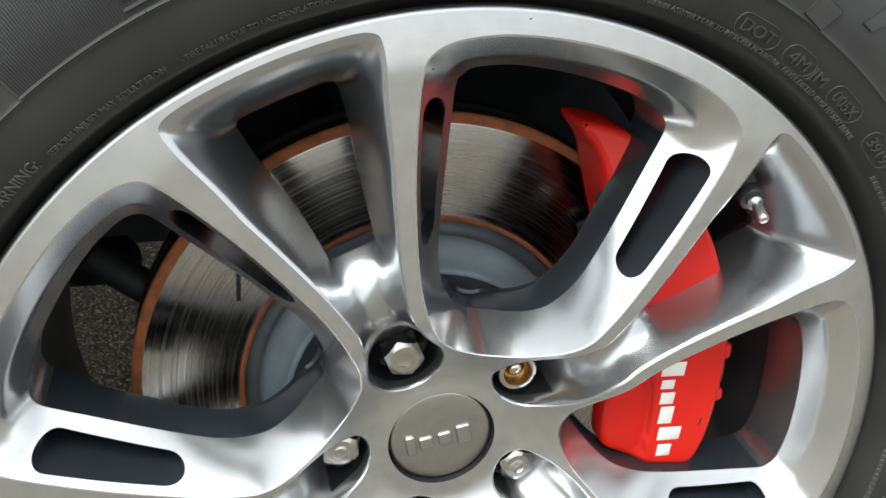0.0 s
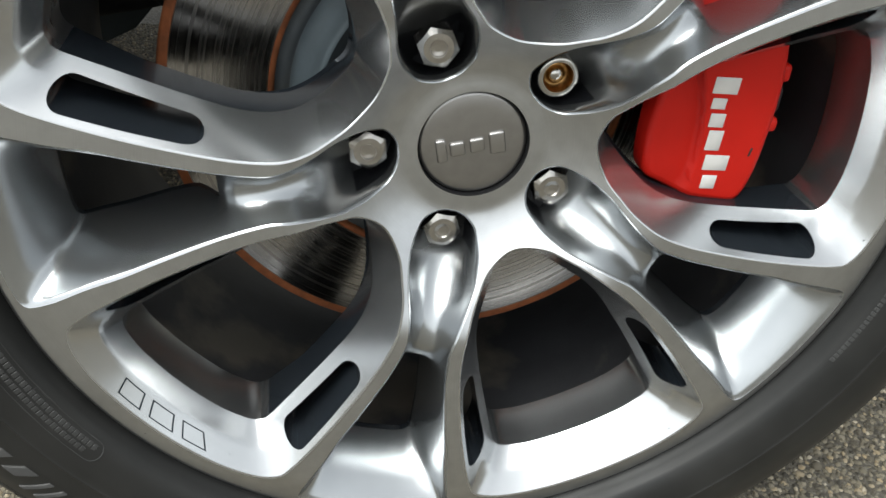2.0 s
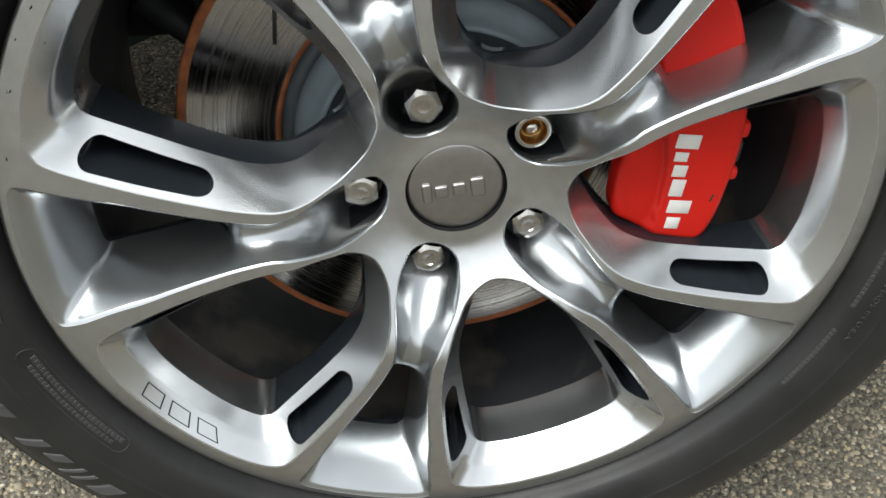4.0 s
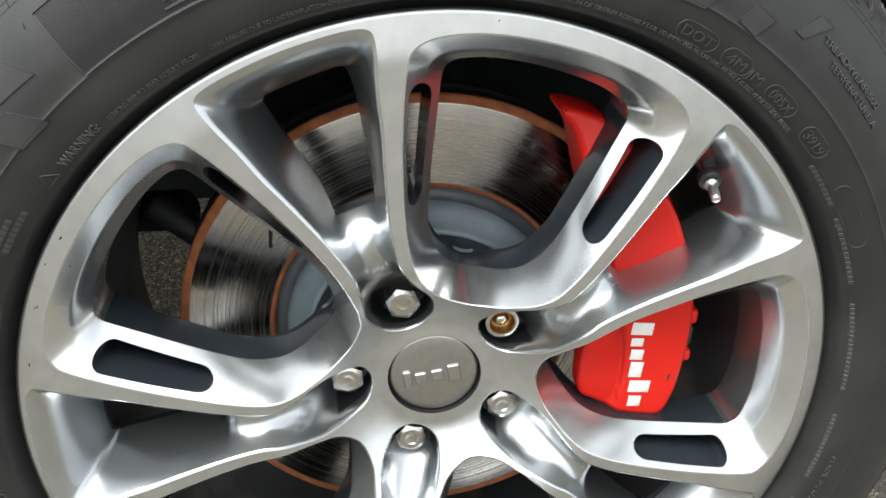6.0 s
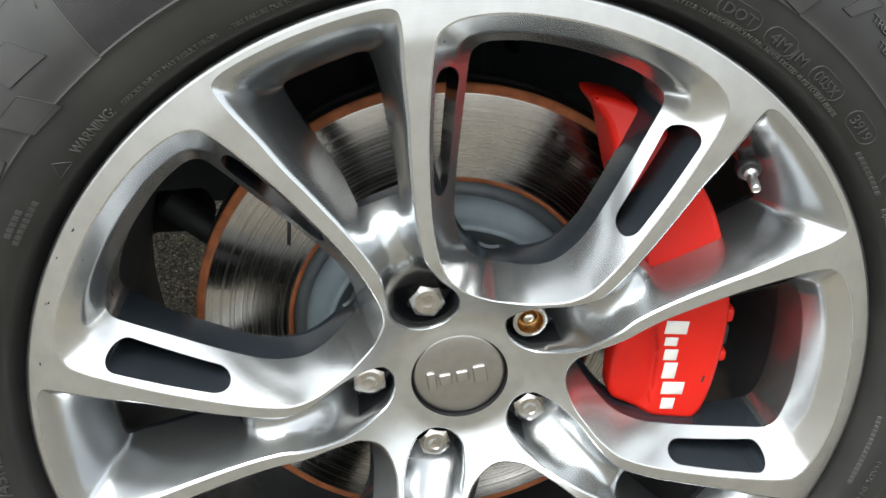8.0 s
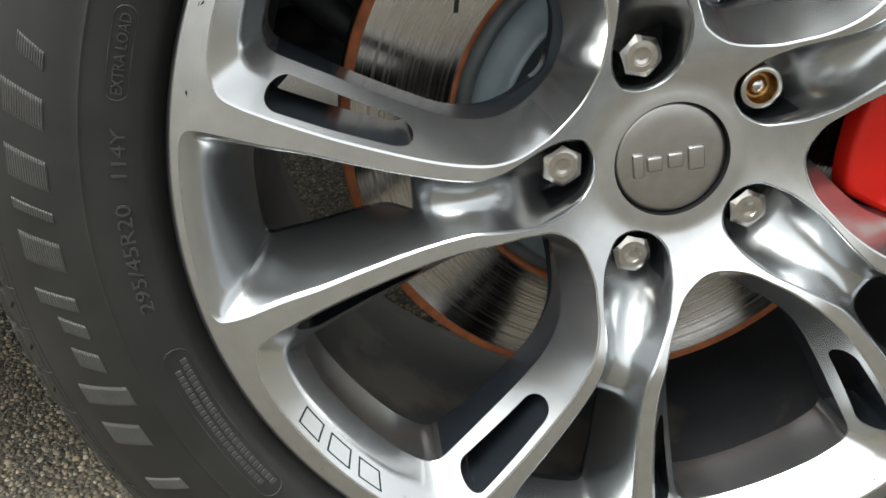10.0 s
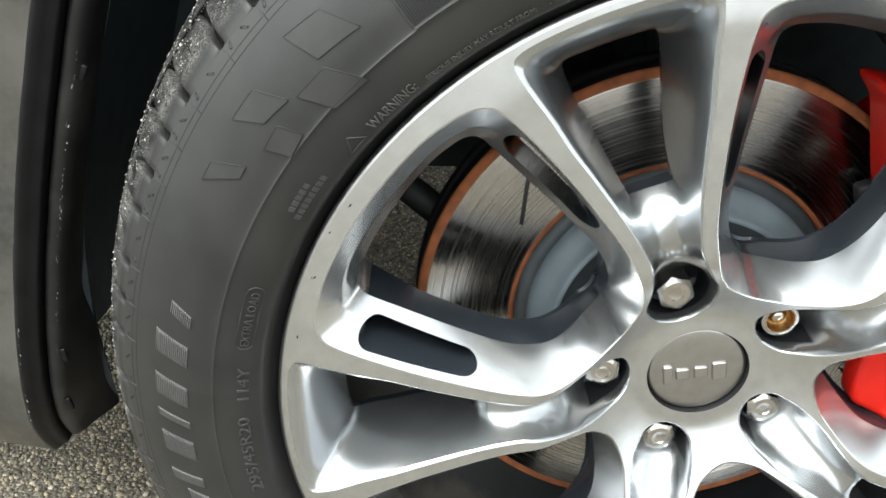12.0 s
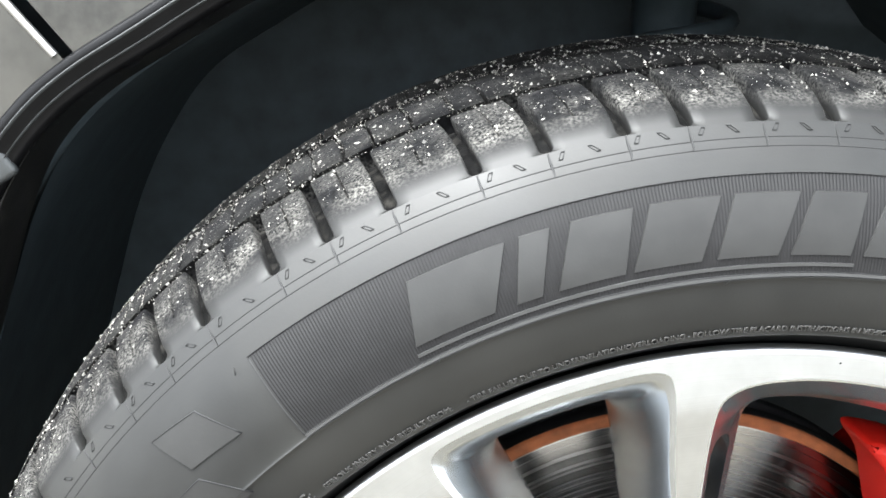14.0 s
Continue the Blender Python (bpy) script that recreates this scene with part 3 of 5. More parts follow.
def pocket_parts():
    nl = len(p_top)
    r_top = [math.hypot(p[0], p[1]) for p in p_top]
    mids = []
    for q in Q_STEPS:
        m = p_top * (1 - q) + p_low * q
        e = np.array([fall(q, math.hypot(p[0], p[1])) for p in p_low])
        m[:, 2] = p_top[:, 2] * (1 - e) + p_low[:, 2] * e
        mids.append(m)
    wv, wf = strip([p_edge] + mids)
    half = [i for i in range(nl // 2 + 1) if 0.0730 < r_top[i] < 0.1531]
    lo_i, hi_i = half[-1], half[0]
    span = set(half) | {(nl - i) % nl for i in half}
    wall_f, seat_f = [], []
    for f in wf:
        cols = {i % nl for i in f}
        row = min(f) // nl
        if row >= 1 and cols <= span:
            continue
        (seat_f if row >= 4 and max(r_top[c] for c in cols) < 0.0775 else wall_f).append(f)
    # trough: one smooth hollow from ridge to ridge
    tv, tf, bf = [], [], []
    inner_s = np.linspace(1, -1, 11)[1:-1]
    width = 2 * len(Q_STEPS) + len(inner_s)
    for i in half:
        right, left = [m[i] for m in mids], [m[(nl - i) % nl] for m in mids]
        low_r, low_l = right[-1], left[-1]
        row = right + [low_r * (1 + t) / 2 + low_l * (1 - t) / 2 for t in inner_s] + left[::-1]
        for p in row:
            x, z, y = p
            r = math.hypot(x, z)
            s_ = min(1.0, abs(math.atan2(x, z)) / abs(math.atan2(p_top[i][0], p_top[i][1])))
            yf = float(np.interp(r_top[i], floor_curve[:, 0], floor_curve[:, 1]))
            hollow = yf + (p_top[i][2] - yf) * s_ ** 3.2
            w = max(ease(r_top[i], 0.139, 0.1527), 1 - ease(r_top[i], 0.078, 0.096))
            tv.append((x, z, hollow * (1 - w) + y * w))
    for a in range(len(half) - 1):
        for c in range(width - 1):
            quad = (a * width + c, a * width + c + 1, (a + 1) * width + c + 1, (a + 1) * width + c)
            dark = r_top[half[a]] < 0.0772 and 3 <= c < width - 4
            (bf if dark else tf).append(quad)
    # open end of the trough and the straight wall of the hole
    end = [tv[c] for c in range(len(Q_STEPS) - 1, width - len(Q_STEPS) + 1)]
    n = len(end)
    lip = (end + [(x, z, y + 0.012) for x, z, y in end], [(c, c + 1, n + c + 1, n + c) for c in range(n - 1)])
    hole = [p_low[q % nl] for q in range(-hi_i, hi_i + 1)]
    n = len(hole)
    deep = ([tuple(p) for p in hole] + [(p[0], p[1], p[2] + 0.005) for p in hole], [(c, c + 1, n + c + 1, n + c) for c in range(n - 1)])
    plate = [tuple(p_low[q % nl]) for q in range(lo_i, nl - lo_i + 1)]
    return join([(wv, wall_f), (tv, tf)]), join([lip, deep]), join([(tv, bf), (wv, seat_f), (plate, [tuple(range(len(plate)))])])


wall_p, deep_p, well_p = pocket_parts()
for a in LUG_ANGLES:
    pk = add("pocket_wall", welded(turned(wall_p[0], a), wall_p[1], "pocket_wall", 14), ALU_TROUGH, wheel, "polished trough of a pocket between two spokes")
    add("deep_wall", mesh_of("deep_wall", turned(deep_p[0], a), deep_p[1]), DARK_ALU, pk)
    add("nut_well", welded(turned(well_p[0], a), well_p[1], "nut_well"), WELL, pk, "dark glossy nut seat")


# ---- nuts, cap, valve ----
def hex_nut_mesh():
    """Hexagonal nut with a chamfered crown, a shallow ring and a dimple on top; top at y = 0."""
    verts, faces = [], []
    n = 24
    hexr = lambda a, af=0.0109: af / math.cos((a % (math.pi / 3)) - math.pi / 6)

    def add_ring(fr, fy):
        s = len(verts)
        for i in range(n):
            a = 2 * math.pi * i / n
            verts.append((fr(a) * math.cos(a), fy(a), fr(a) * math.sin(a)))
        return s

    flat_y = lambda y: (lambda a: y)
    crown = lambda a: 0.0005 + 0.52 * (hexr(a) - 0.0090)
    rings = [add_ring(lambda a: 0.0024, flat_y(0.0013)), add_ring(lambda a: 0.0046, flat_y(0.0008)), add_ring(lambda a: 0.0051, flat_y(0.0001)), add_ring(lambda a: 0.0056, flat_y(0.0)), add_ring(lambda a: 0.0088, flat_y(0.0003)),
             add_ring(lambda a: hexr(a), crown), add_ring(hexr, flat_y(0.032))]
    for r0, r1 in zip(rings, rings[1:]):
        for i in range(n):
            j = (i + 1) % n
            faces.append((r0 + i, r0 + j, r1 + j, r1 + i))
    faces.append(tuple(range(n)))
    return mesh_of("lug_nut", verts, faces)


def lock_nut(parent, m):
    prof = [(0.0, 0.0035), (0.0040, 0.0035), (0.0044, 0.0048), (0.0046, 0.008), (0.0078, 0.008), (0.0088, 0.0022), (0.0093, 0.0003), (0.0118, 0.0),
            (0.0124, 0.0008), (0.0128, 0.0025), (0.0128, 0.026)]
    ob = add("locking_nut", mesh_of("locking_nut", *spin(prof[6:], 48)), STEEL_NUT, parent, "round locking wheel nut with worn gold key recess", m)
    add("key_recess", mesh_of("key_recess", *spin(prof[2:7], 48)), GOLD_WEAR, ob, "worn golden key recess")
    add("key_pin", mesh_of("key_pin", *spin(prof[:3], 24)), STEEL_NUT, ob)
    return ob


nut_me = hex_nut_mesh()
NUT_TURN = [8, 0, 20, 12, 26]
for i, a in enumerate(LUG_ANGLES):
    m = Matrix.Translation((0.0635 * math.cos(radians(a)), 0.0, 0.0635 * math.sin(radians(a)))) @ Matrix.Rotation(radians(NUT_TURN[i]), 4, "Y")
    if i == 1:
        lock_nut(wheel, m)
    else:
        add("lug_nut", nut_me, STEEL_NUT, wheel, "chromed hexagonal wheel nut", m, False)

cap = add("centre_cap", mesh_of("centre_cap", *spin([(0.0, -0.0022), (0.012, -0.0020), (0.024, -0.0014), (0.031, -0.0008), (0.0328, -0.0002), (0.0336, 0.001), (0.0336, 0.010)], 96)),
          CAP_GREY, wheel, "grey metal centre cap with raised lettering shapes")
add("cap_seat", mesh_of("cap_seat", *spin([(0.0336, 0.006), (0.0341, 0.004), (0.0343, 0.0), (0.0345, face_y(0.0345))], 96)), BLACK_HOLE, wheel)


def box_mesh(name, sx, sy, sz, bevel=0.0, seg=2):
    bm = bmesh.new()
    bmesh.ops.create_cube(bm, size=1.0)
    bmesh.ops.scale(bm, vec=(sx, sy, sz), verts=bm.verts)
    return from_bm(name, bm, bevel, seg)


# plain raised shapes in place of the cap's emblem
for x, z, w, h in ((-0.0195, -0.0040, 0.0066, 0.0150), (-0.0098, -0.0026, 0.0092, 0.0092), (0.0022, -0.0002, 0.0092, 0.0092), (0.0146, 0.0012, 0.0098, 0.0145)):
    add("emblem_bar", box_mesh("emblem_bar", w, 0.0032, h, 0.0014, 4), CAP_LETTER, cap, "", pose(x, -0.0024 + 0.6 * (x * x + z * z), z, 0, -10, 0))

va = radians(41.7)
vm = Matrix.Translation((0, 0, 0)) @ look((0.2315 * math.cos(va), -0.040, 0.2315 * math.sin(va)), (0.2365 * math.cos(va), 0.0, 0.2365 * math.sin(va) + 0.012))


def turned_part(name, profile, mat, parent, label, m, n=24):
    """A turned piece: (radius, distance back from the tip) pairs, tip at the origin, body along -Z."""
    verts, faces = spin([(r * 0.86, -d * 0.9) for r, d in profile], n)
    return add(name, mesh_of(name, [(x, z, y) for x, y, z in verts], [tuple(reversed(f)) for f in faces]), mat, parent, label, m)


valve = turned_part("valve_stem", [(0.0, 0.0), (0.0025, 0.0), (0.0034, 0.0008), (0.0037, 0.003), (0.0037, 0.012), (0.0030, 0.013), (0.0030, 0.015), (0.0054, 0.015),
                    (0.0054, 0.0185), (0.004, 0.019), (0.004, 0.05)], VALVE, wheel, "metal tyre valve with cap", vm)
turned_part("grommet", [(0.0052, 0.0185), (0.0085, 0.0188), (0.0090, 0.0195), (0.0090, 0.026), (0.004, 0.03)], BLACK_HOLE, valve, "black rubber seat", Matrix.Identity(4))

# ---- tyre ----
tyre = tagged(empty("tyre"), "black road tyre with raised sidewall lettering and gritty tread", "tyre")
SIDE = [(0.268, -0.020), (0.2725, -0.034), (0.2765, -0.0405), (0.2800, -0.0440), (0.2815, -0.0500), (0.2835, -0.0555), (0.2870, -0.0588), (0.292, -0.0612),
        (0.300, -0.0633), (0.3085, -0.0645), (0.3105, -0.0652), (0.3125, -0.0646), (0.325, -0.0635), (0.338, -0.0600), (0.348, -0.0556), (0.3578, -0.0496),
        (0.3600, -0.0480), (0.3625, -0.0461), (0.3650, -0.0441), (0.3672, -0.0422)]
SHOULDER = [(0.3672, -0.0422), (0.3725, -0.0370), (0.3775, -0.0295), (0.3815, -0.0205), (0.3845, -0.0110), (0.3868, 0.0)]


def rounded(prof, i0, i1, k):
    """The profile with the stretch i0..i1 resampled as a smooth curve."""
    P = np.array(prof)
    out = [tuple(p) for p in P[:i0]]
    for i in range(i0, i1):
        p0, p1, p2, p3 = P[i - 1], P[i], P[i + 1], P[i + 2]
        for s in range(k):
            t = s / k
            q = 0.5 * (2 * p1 + (p2 - p0) * t + (2 * p0 - 5 * p1 + 4 * p2 - p3) * t * t + (3 * p1 - p0 - 3 * p2 + p3) * t ** 3)
            out.append((float(q[0]), float(q[1])))
    return out + [tuple(p) for p in P[i1:]]


SIDE = rounded(SIDE, 5, 15, 4)


def side_y(r):
    return float(np.interp(r, [p[0] for p in SIDE[3:]], [p[1] for p in SIDE[3:]]))


add("sidewall", mesh_of("sidewall", *spin(SIDE, 360)), RUBBER, tyre, "grey-black rubber sidewall")
carcass = [(0.3672, -0.0422), (0.3645, -0.0408), (0.3652, -0.0385), (0.3702, -0.0290), (0.3745, -0.019), (0.3785, -0.005), (0.3825, 0.03), (0.386, 0.093), (0.3825, 0.156), (0.375, 0.21),
           (0.355, 0.238), (0.325, 0.249), (0.29, 0.246), (0.272, 0.225)]
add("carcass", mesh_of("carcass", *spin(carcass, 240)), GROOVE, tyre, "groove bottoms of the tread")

# tread blocks between cross grooves of uneven pitch; three block lengths, repeated round the tyre
GROOVES = [134.29, 130.48, 124.89, 120.95, 116.59, 111.0, 106.52, 101.69, 97.88, 93.33, 88.87]
pitches = [random.choice((3.9, 4.5, 5.4)) for _ in range(69)]
scale_p = (360 - (GROOVES[0] - GROOVES[-1])) / sum(pitches)
for p in pitches:
    GROOVES.append(GROOVES[-1] - p * scale_p)
GROOVES.pop()


def tread_block(name, prof, half_deg, gap, skew, depth, sipe=True, open_end=False):
    """A block that follows prof (radius, y) across; its grooves are gap degrees wide and close towards the sidewall."""
    verts, faces = [], []
    sides = [(-1.0, -depth), (-1.0, -0.0009), (-0.94, 0.0), (-0.55, 0.0), (-0.06, 0.0), (-0.035, -0.0005), (-0.03, -0.004), (0.03, -0.004), (0.035, -0.0005), (0.06, 0.0),
             (0.55, 0.0), (0.94, 0.0), (1.0, -0.0009), (1.0, -depth)]
    k = len(prof)
    for s, d in sides:
        for i, (r, y) in enumerate(prof):
            t = i / (k - 1)
            shut = 0.0 if open_end else 1 - math.sqrt(max(0.0, 1 - (1 - min(1, max(0, (t - 0.005) / 0.105))) ** 2))
            half = half_deg - gap / 2 * (1 - shut)
            a = radians(s * half + skew * t * t)
            dd = d
            if abs(s) < 0.2 and not (sipe and 0.45 < t < 0.95):
                dd = 0.0
            rr = r + dd * (1 - shut)
            verts.append((rr * math.cos(a), y, rr * math.sin(a)))
    for j in range(len(sides) - 1):
        for i in range(k - 1):
            faces.append((j * k + i, (j + 1) * k + i, (j + 1) * k + i + 1, j * k + i + 1))
    for end in ((k - 1,) if not open_end else (0, k - 1)):
        n = len(verts)
        for j in range(len(sides)):
            x, y, z = verts[j * k + end]
            r = math.hypot(x, z)
            q = (prof[end][0] - depth) / r
            verts.append((x * q, y + (0.001 if end else -0.001), z * q))
        for j in range(len(sides) - 1):
            faces.append((j * k + end, (j + 1) * k + end, n + j + 1, n + j))
    return mesh_of(name, verts, faces)


def denser(prof, n):
    t = np.linspace(0, len(prof) - 1, n)
    return [(float(np.interp(q, range(len(prof)), [p[0] for p in prof])), float(np.interp(q, range(len(prof)), [p[1] for p in prof]))) for q in t]


SHOULDER_D = denser(SHOULDER[:2], 9) + denser(SHOULDER[1:], 24)[1:]
MID = [(0.3880, 0.0034), (0.3911, 0.020), (0.3932, 0.036), (0.3944, 0.050)]
CENTRE = [(0.3953, 0.060), (0.3970, 0.093), (0.3953, 0.126)]
block_sets = {}
for i, g in enumerate(GROOVES):
    nxt = GROOVES[(i + 1) % len(GROOVES)] - (360 if i + 1 == len(GROOVES) else 0)
    pitch = g - nxt
    key = round(pitch * 5) / 5
    if key not in block_sets:
        block_sets[key] = (tread_block("shoulder_block", SHOULDER_D, key / 2, 0.8, 0.8, 0.0078),
                           tread_block("tread_block", MID, key / 4, 0.25, 0.8, 0.011, False, True),
                           tread_block("centre_block", CENTRE, key / 2, 0.35, 0.8, 0.011, True, True))
    sh, md, ce = block_sets[key]
    m = Matrix.Rotation(-radians((g + nxt) / 2), 4, "Y")
    add("shoulder_block", sh, TREAD, tyre, "", m)
    add("tread_block", md, TREAD, tyre, "", m @ Matrix.Rotation(-radians(key / 4), 4, "Y"))
    add("tread_block", md, TREAD, tyre, "", m @ Matrix.Rotation(radians(key / 4), 4, "Y"))
    add("centre_block", ce, TREAD, tyre, "", m)


# ---- relief on the sidewall ----
def on_side(r, a, lift):
    """A place on the sidewall at radius r and angle a (degrees), lifted off the rubber."""
    y = side_y(r) - lift
    return (r * math.cos(radians(a)), y, r * math.sin(radians(a)))


def raised_patch(corners, lift=0.0006, n=8, m=4):
    """A raised plate with sloping edges over four corners (radius, degrees): low start, low end, high end, high start."""
    (r0, a0), (r1, a1), (r2, a2), (r3, a3) = corners
    verts, faces = [], []
    for i in range(n + 1):
        for j in range(m + 1):
            s, t = i / n, j / m
            r = (r0 * (1 - s) + r1 * s) * (1 - t) + (r3 * (1 - s) + r2 * s) * t
            a = (a0 * (1 - s) + a1 * s) * (1 - t) + (a3 * (1 - s) + a2 * s) * t
            verts.append(on_side(r, a, lift))
    w = m + 1
    faces = [(i * w + j, i * w + j + 1, (i + 1) * w + j + 1, (i + 1) * w + j) for i in range(n) for j in range(m)]
    rim_ids = [i * w for i in range(n + 1)] + [n * w + j for j in range(1, w)] + [i * w + m for i in range(n - 1, -1, -1)] + [j for j in range(m - 1, 0, -1)]
    cx = sum(verts[i][0] for i in rim_ids) / len(rim_ids)
    cz = sum(verts[i][2] for i in rim_ids) / len(rim_ids)
    twin = len(verts)
    verts += [verts[i] for i in rim_ids]
    rim_ids = list(range(twin, len(verts)))
    base = len(verts)
    for i in rim_ids:
        x, y, z = verts[i]
        d = math.hypot(x - cx, z - cz)
        k = 1 + 0.0004 / d
        verts.append((cx + (x - cx) * k, y + lift + 0.0003, cz + (z - cz) * k))
    for q in range(len(rim_ids)):
        p = (q + 1) % len(rim_ids)
        faces.append((rim_ids[q], rim_ids[p], base + p, base + q))
    return verts, faces


def hatch(r0, r1, a0, a1, step=0.22, lift=0.0006, shear=0.0):
    """Fine ribs across a field of the sidewall."""
    n = max(2, int(abs(a1 - a0) / step))
    rs = sorted(list(np.linspace(r0, r1, 4)) + [p[0] for p in SIDE if r0 + 0.0003 < p[0] < r1 - 0.0003])
    verts, faces = [], []
    for i in range(2 * n + 1):
        a = a0 + (a1 - a0) * i / (2 * n)
        for r in rs:
            verts.append(on_side(r, a + shear * (r - r0) / (r1 - r0), lift if i % 2 else 0.00008))
    k = len(rs)
    for i in range(2 * n):
        for j in range(k - 1):
            faces.append((i * k + j, (i + 1) * k + j, (i + 1) * k + j + 1, i * k + j + 1))
    return verts, faces


def outline(corners, width=0.0007, lift=0.0006, n=10):
    """A thin raised line along a closed chain of (radius, degrees)."""
    pts = []
    for (r0, a0), (r1, a1) in zip(corners, corners[1:] + corners[:1]):
        for i in range(n):
            pts.append((r0 + (r1 - r0) * i / n, a0 + (a1 - a0) * i / n))
    cr = sum(p[0] for p in pts) / len(pts)
    ca = sum(p[1] for p in pts) / len(pts)
    verts, faces = [], []
    for r, a in pts:
        dr, da = r - cr, (a - ca) * cr * math.pi / 180
        d = math.hypot(dr, da)
        for s, l in ((-1, -0.0003), (0, lift), (1, -0.0003)):
            k = 1 + s * width / d
            verts.append(on_side(cr + dr * k, ca + (a - ca) * k, l))
    n = len(pts)
    for i in range(n):
        j = (i + 1) % n
        for q in range(2):
            faces.append((i * 3 + q, j * 3 + q, j * 3 + q + 1, i * 3 + q + 1))
    return verts, faces


def pill(r, a0, a1, half_r):
    """Rounded box outline corners round a stretch of lettering."""
    out = []
    e = math.degrees(half_r / r)
    for i in range(7):
        b = math.pi / 2 + math.pi * i / 6
        out.append((r + half_r * math.sin(b), a0 - e * math.cos(b) * 1.0))
    for i in range(7):
        b = -math.pi / 2 + math.pi * i / 6
        out.append((r + half_r * math.sin(b), a1 - e * math.cos(b) * 1.0))
    return out


def tyre_text(body, r, a0, a1, height, lift=0.0010, mat=None):
    """Raised lettering that reads clockwise with its tops outwards, from angle a0 to a1."""
    cu = bpy.data.curves.new("lettering", "FONT")
    cu.body = body
    cu.size = 1.0
    cu.extrude = 0.5
    cu.resolution_u = 2
    ob = new("lettering_source", cu)
    bpy.context.view_layer.update()
    me = bpy.data.meshes.new_from_object(ob.evaluated_get(bpy.context.evaluated_depsgraph_get()))
    bpy.data.objects.remove(ob)
    xs = [v.co.x for v in me.vertices]
    x0, x1 = min(xs), max(xs)
    for v in me.vertices:
        a = a0 + (a1 - a0) * (v.co.x - x0) / (x1 - x0)
        rr = r + v.co.y * height / 0.72
        v.co = on_side(rr, a, lift if v.co.z > 0 else -0.0003)
    return add("lettering", me, mat or RUBBER_TEXT, tyre, "", None, False)


def add_patch(name, patch, mat, n, m):
    me = mesh_of(name, *patch)
    me.polygons.foreach_set("use_smooth", [i < n * m for i in range(len(me.polygons))])
    return add(name, me, mat, tyre, "", None, False)


def bars(spans, r0, r1, name="lettering_bar", slant=0.0, mat=None, lift=0.0007):
    for a0, a1 in spans:
        add_patch(name, raised_patch([(r0, a0 + slant), (r0, a1 + slant), (r1, a1), (r1, a0)], lift), mat or RUBBER_TEXT, 8, 4)


# maker's name field: fine ribs and eight plain slanted plates
add("rib_field", mesh_of("rib_field", *hatch(0.3128, 0.3490, 128.9, 75.0, 0.22, 0.00024)), RUBBER_FIELD, tyre, "finely ribbed dark field on the sidewall", None, False)
NAME = [(118.8, 112.9, 110.8, 117.5), (111.3, 109.5, 107.8, 109.8), (108.3, 103.7, 102.4, 106.4), (103.1, 98.5, 96.8, 101.3), (97.4, 93.3, 91.7, 95.9),
        (92.4, 88.3, 87.4, 90.8), (87.4, 85.4, 83.9, 85.9), (84.5, 79.4, 77.8, 83.0)]
for a0, a1, a2, a3 in NAME:
    add_patch("name_plate", raised_patch([(0.3193, a0), (0.3193, a1), (0.3425, a2), (0.3425, a3)], 0.0008, 6, 6), RUBBER_NAME, 6, 6)
for r, a0, a1 in ((0.3150, 119, 88), (0.3112, 129, 72)):
    add("raised_line", mesh_of("raised_line", *raised_patch([(r, a0), (r, a1), (r + 0.0012, a1), (r + 0.0012, a0)], 0.0009, 60, 2)), RUBBER_TEXT, tyre)
add("raised_line", mesh_of("raised_line", *outline([(0.3126, 129.1), (0.3126, 75), (0.3492, 75), (0.3492, 129.1)], 0.0005, 0.0008, 40)), RUBBER_LINE, tyre)

# chequered flags either side of the name
FLAG = [[(348.9, 137.96), (346.1, 134.23), (328.4, 132.49), (330.8, 136.98)], [(326.4, 140.71), (326.2, 137.15), (307.4, 135.04), (308.7, 139.15)],
        [(344.7, 146.18), (344.8, 143.02), (328.7, 141.46), (331.0, 144.53)], [(324.2, 146.52), (325.3, 143.97), (312.9, 143.14), (311.0, 145.6)],
        [(343.4, 152.44), (343.2, 150.54), (327.0, 148.94), (326.8, 150.23)]]
for quad in FLAG:
    for mirror in (False, True):
        c = [(r / 1000, a if not mirror else 204.0 - a) for r, a in quad]
        add_patch("flag_patch", raised_patch([c[3], c[2], c[1], c[0]], 0.0006, 8, 4), RUBBER_NAME, 8, 4)
        add("flag_line", mesh_of("flag_line", *outline(c, 0.0004, 0.0008, 8)), RUBBER_FIELD, tyre)

def ribbed_plate(r0, r1, a0, a1, slant):
    """A slanted raised plate with fine ribs across it, in one skin."""
    n, m = 2 * max(4, round((r1 - r0) / 0.0012)), 6
    verts = []
    for i in range(n + 1):
        q = i / n
        for j in range(m + 1):
            edge = i in (0, n) or j in (0, m)
            verts.append(on_side(r0 + (r1 - r0) * q, a0 + (a1 - a0) * j / m + slant * (1 - q), -0.0002 if edge else (0.0011 if i % 2 else 0.0004)))
    w = m + 1
    return verts, [(i * w + j, i * w + j + 1, (i + 1) * w + j + 1, (i + 1) * w + j) for i in range(n) for j in range(m)]


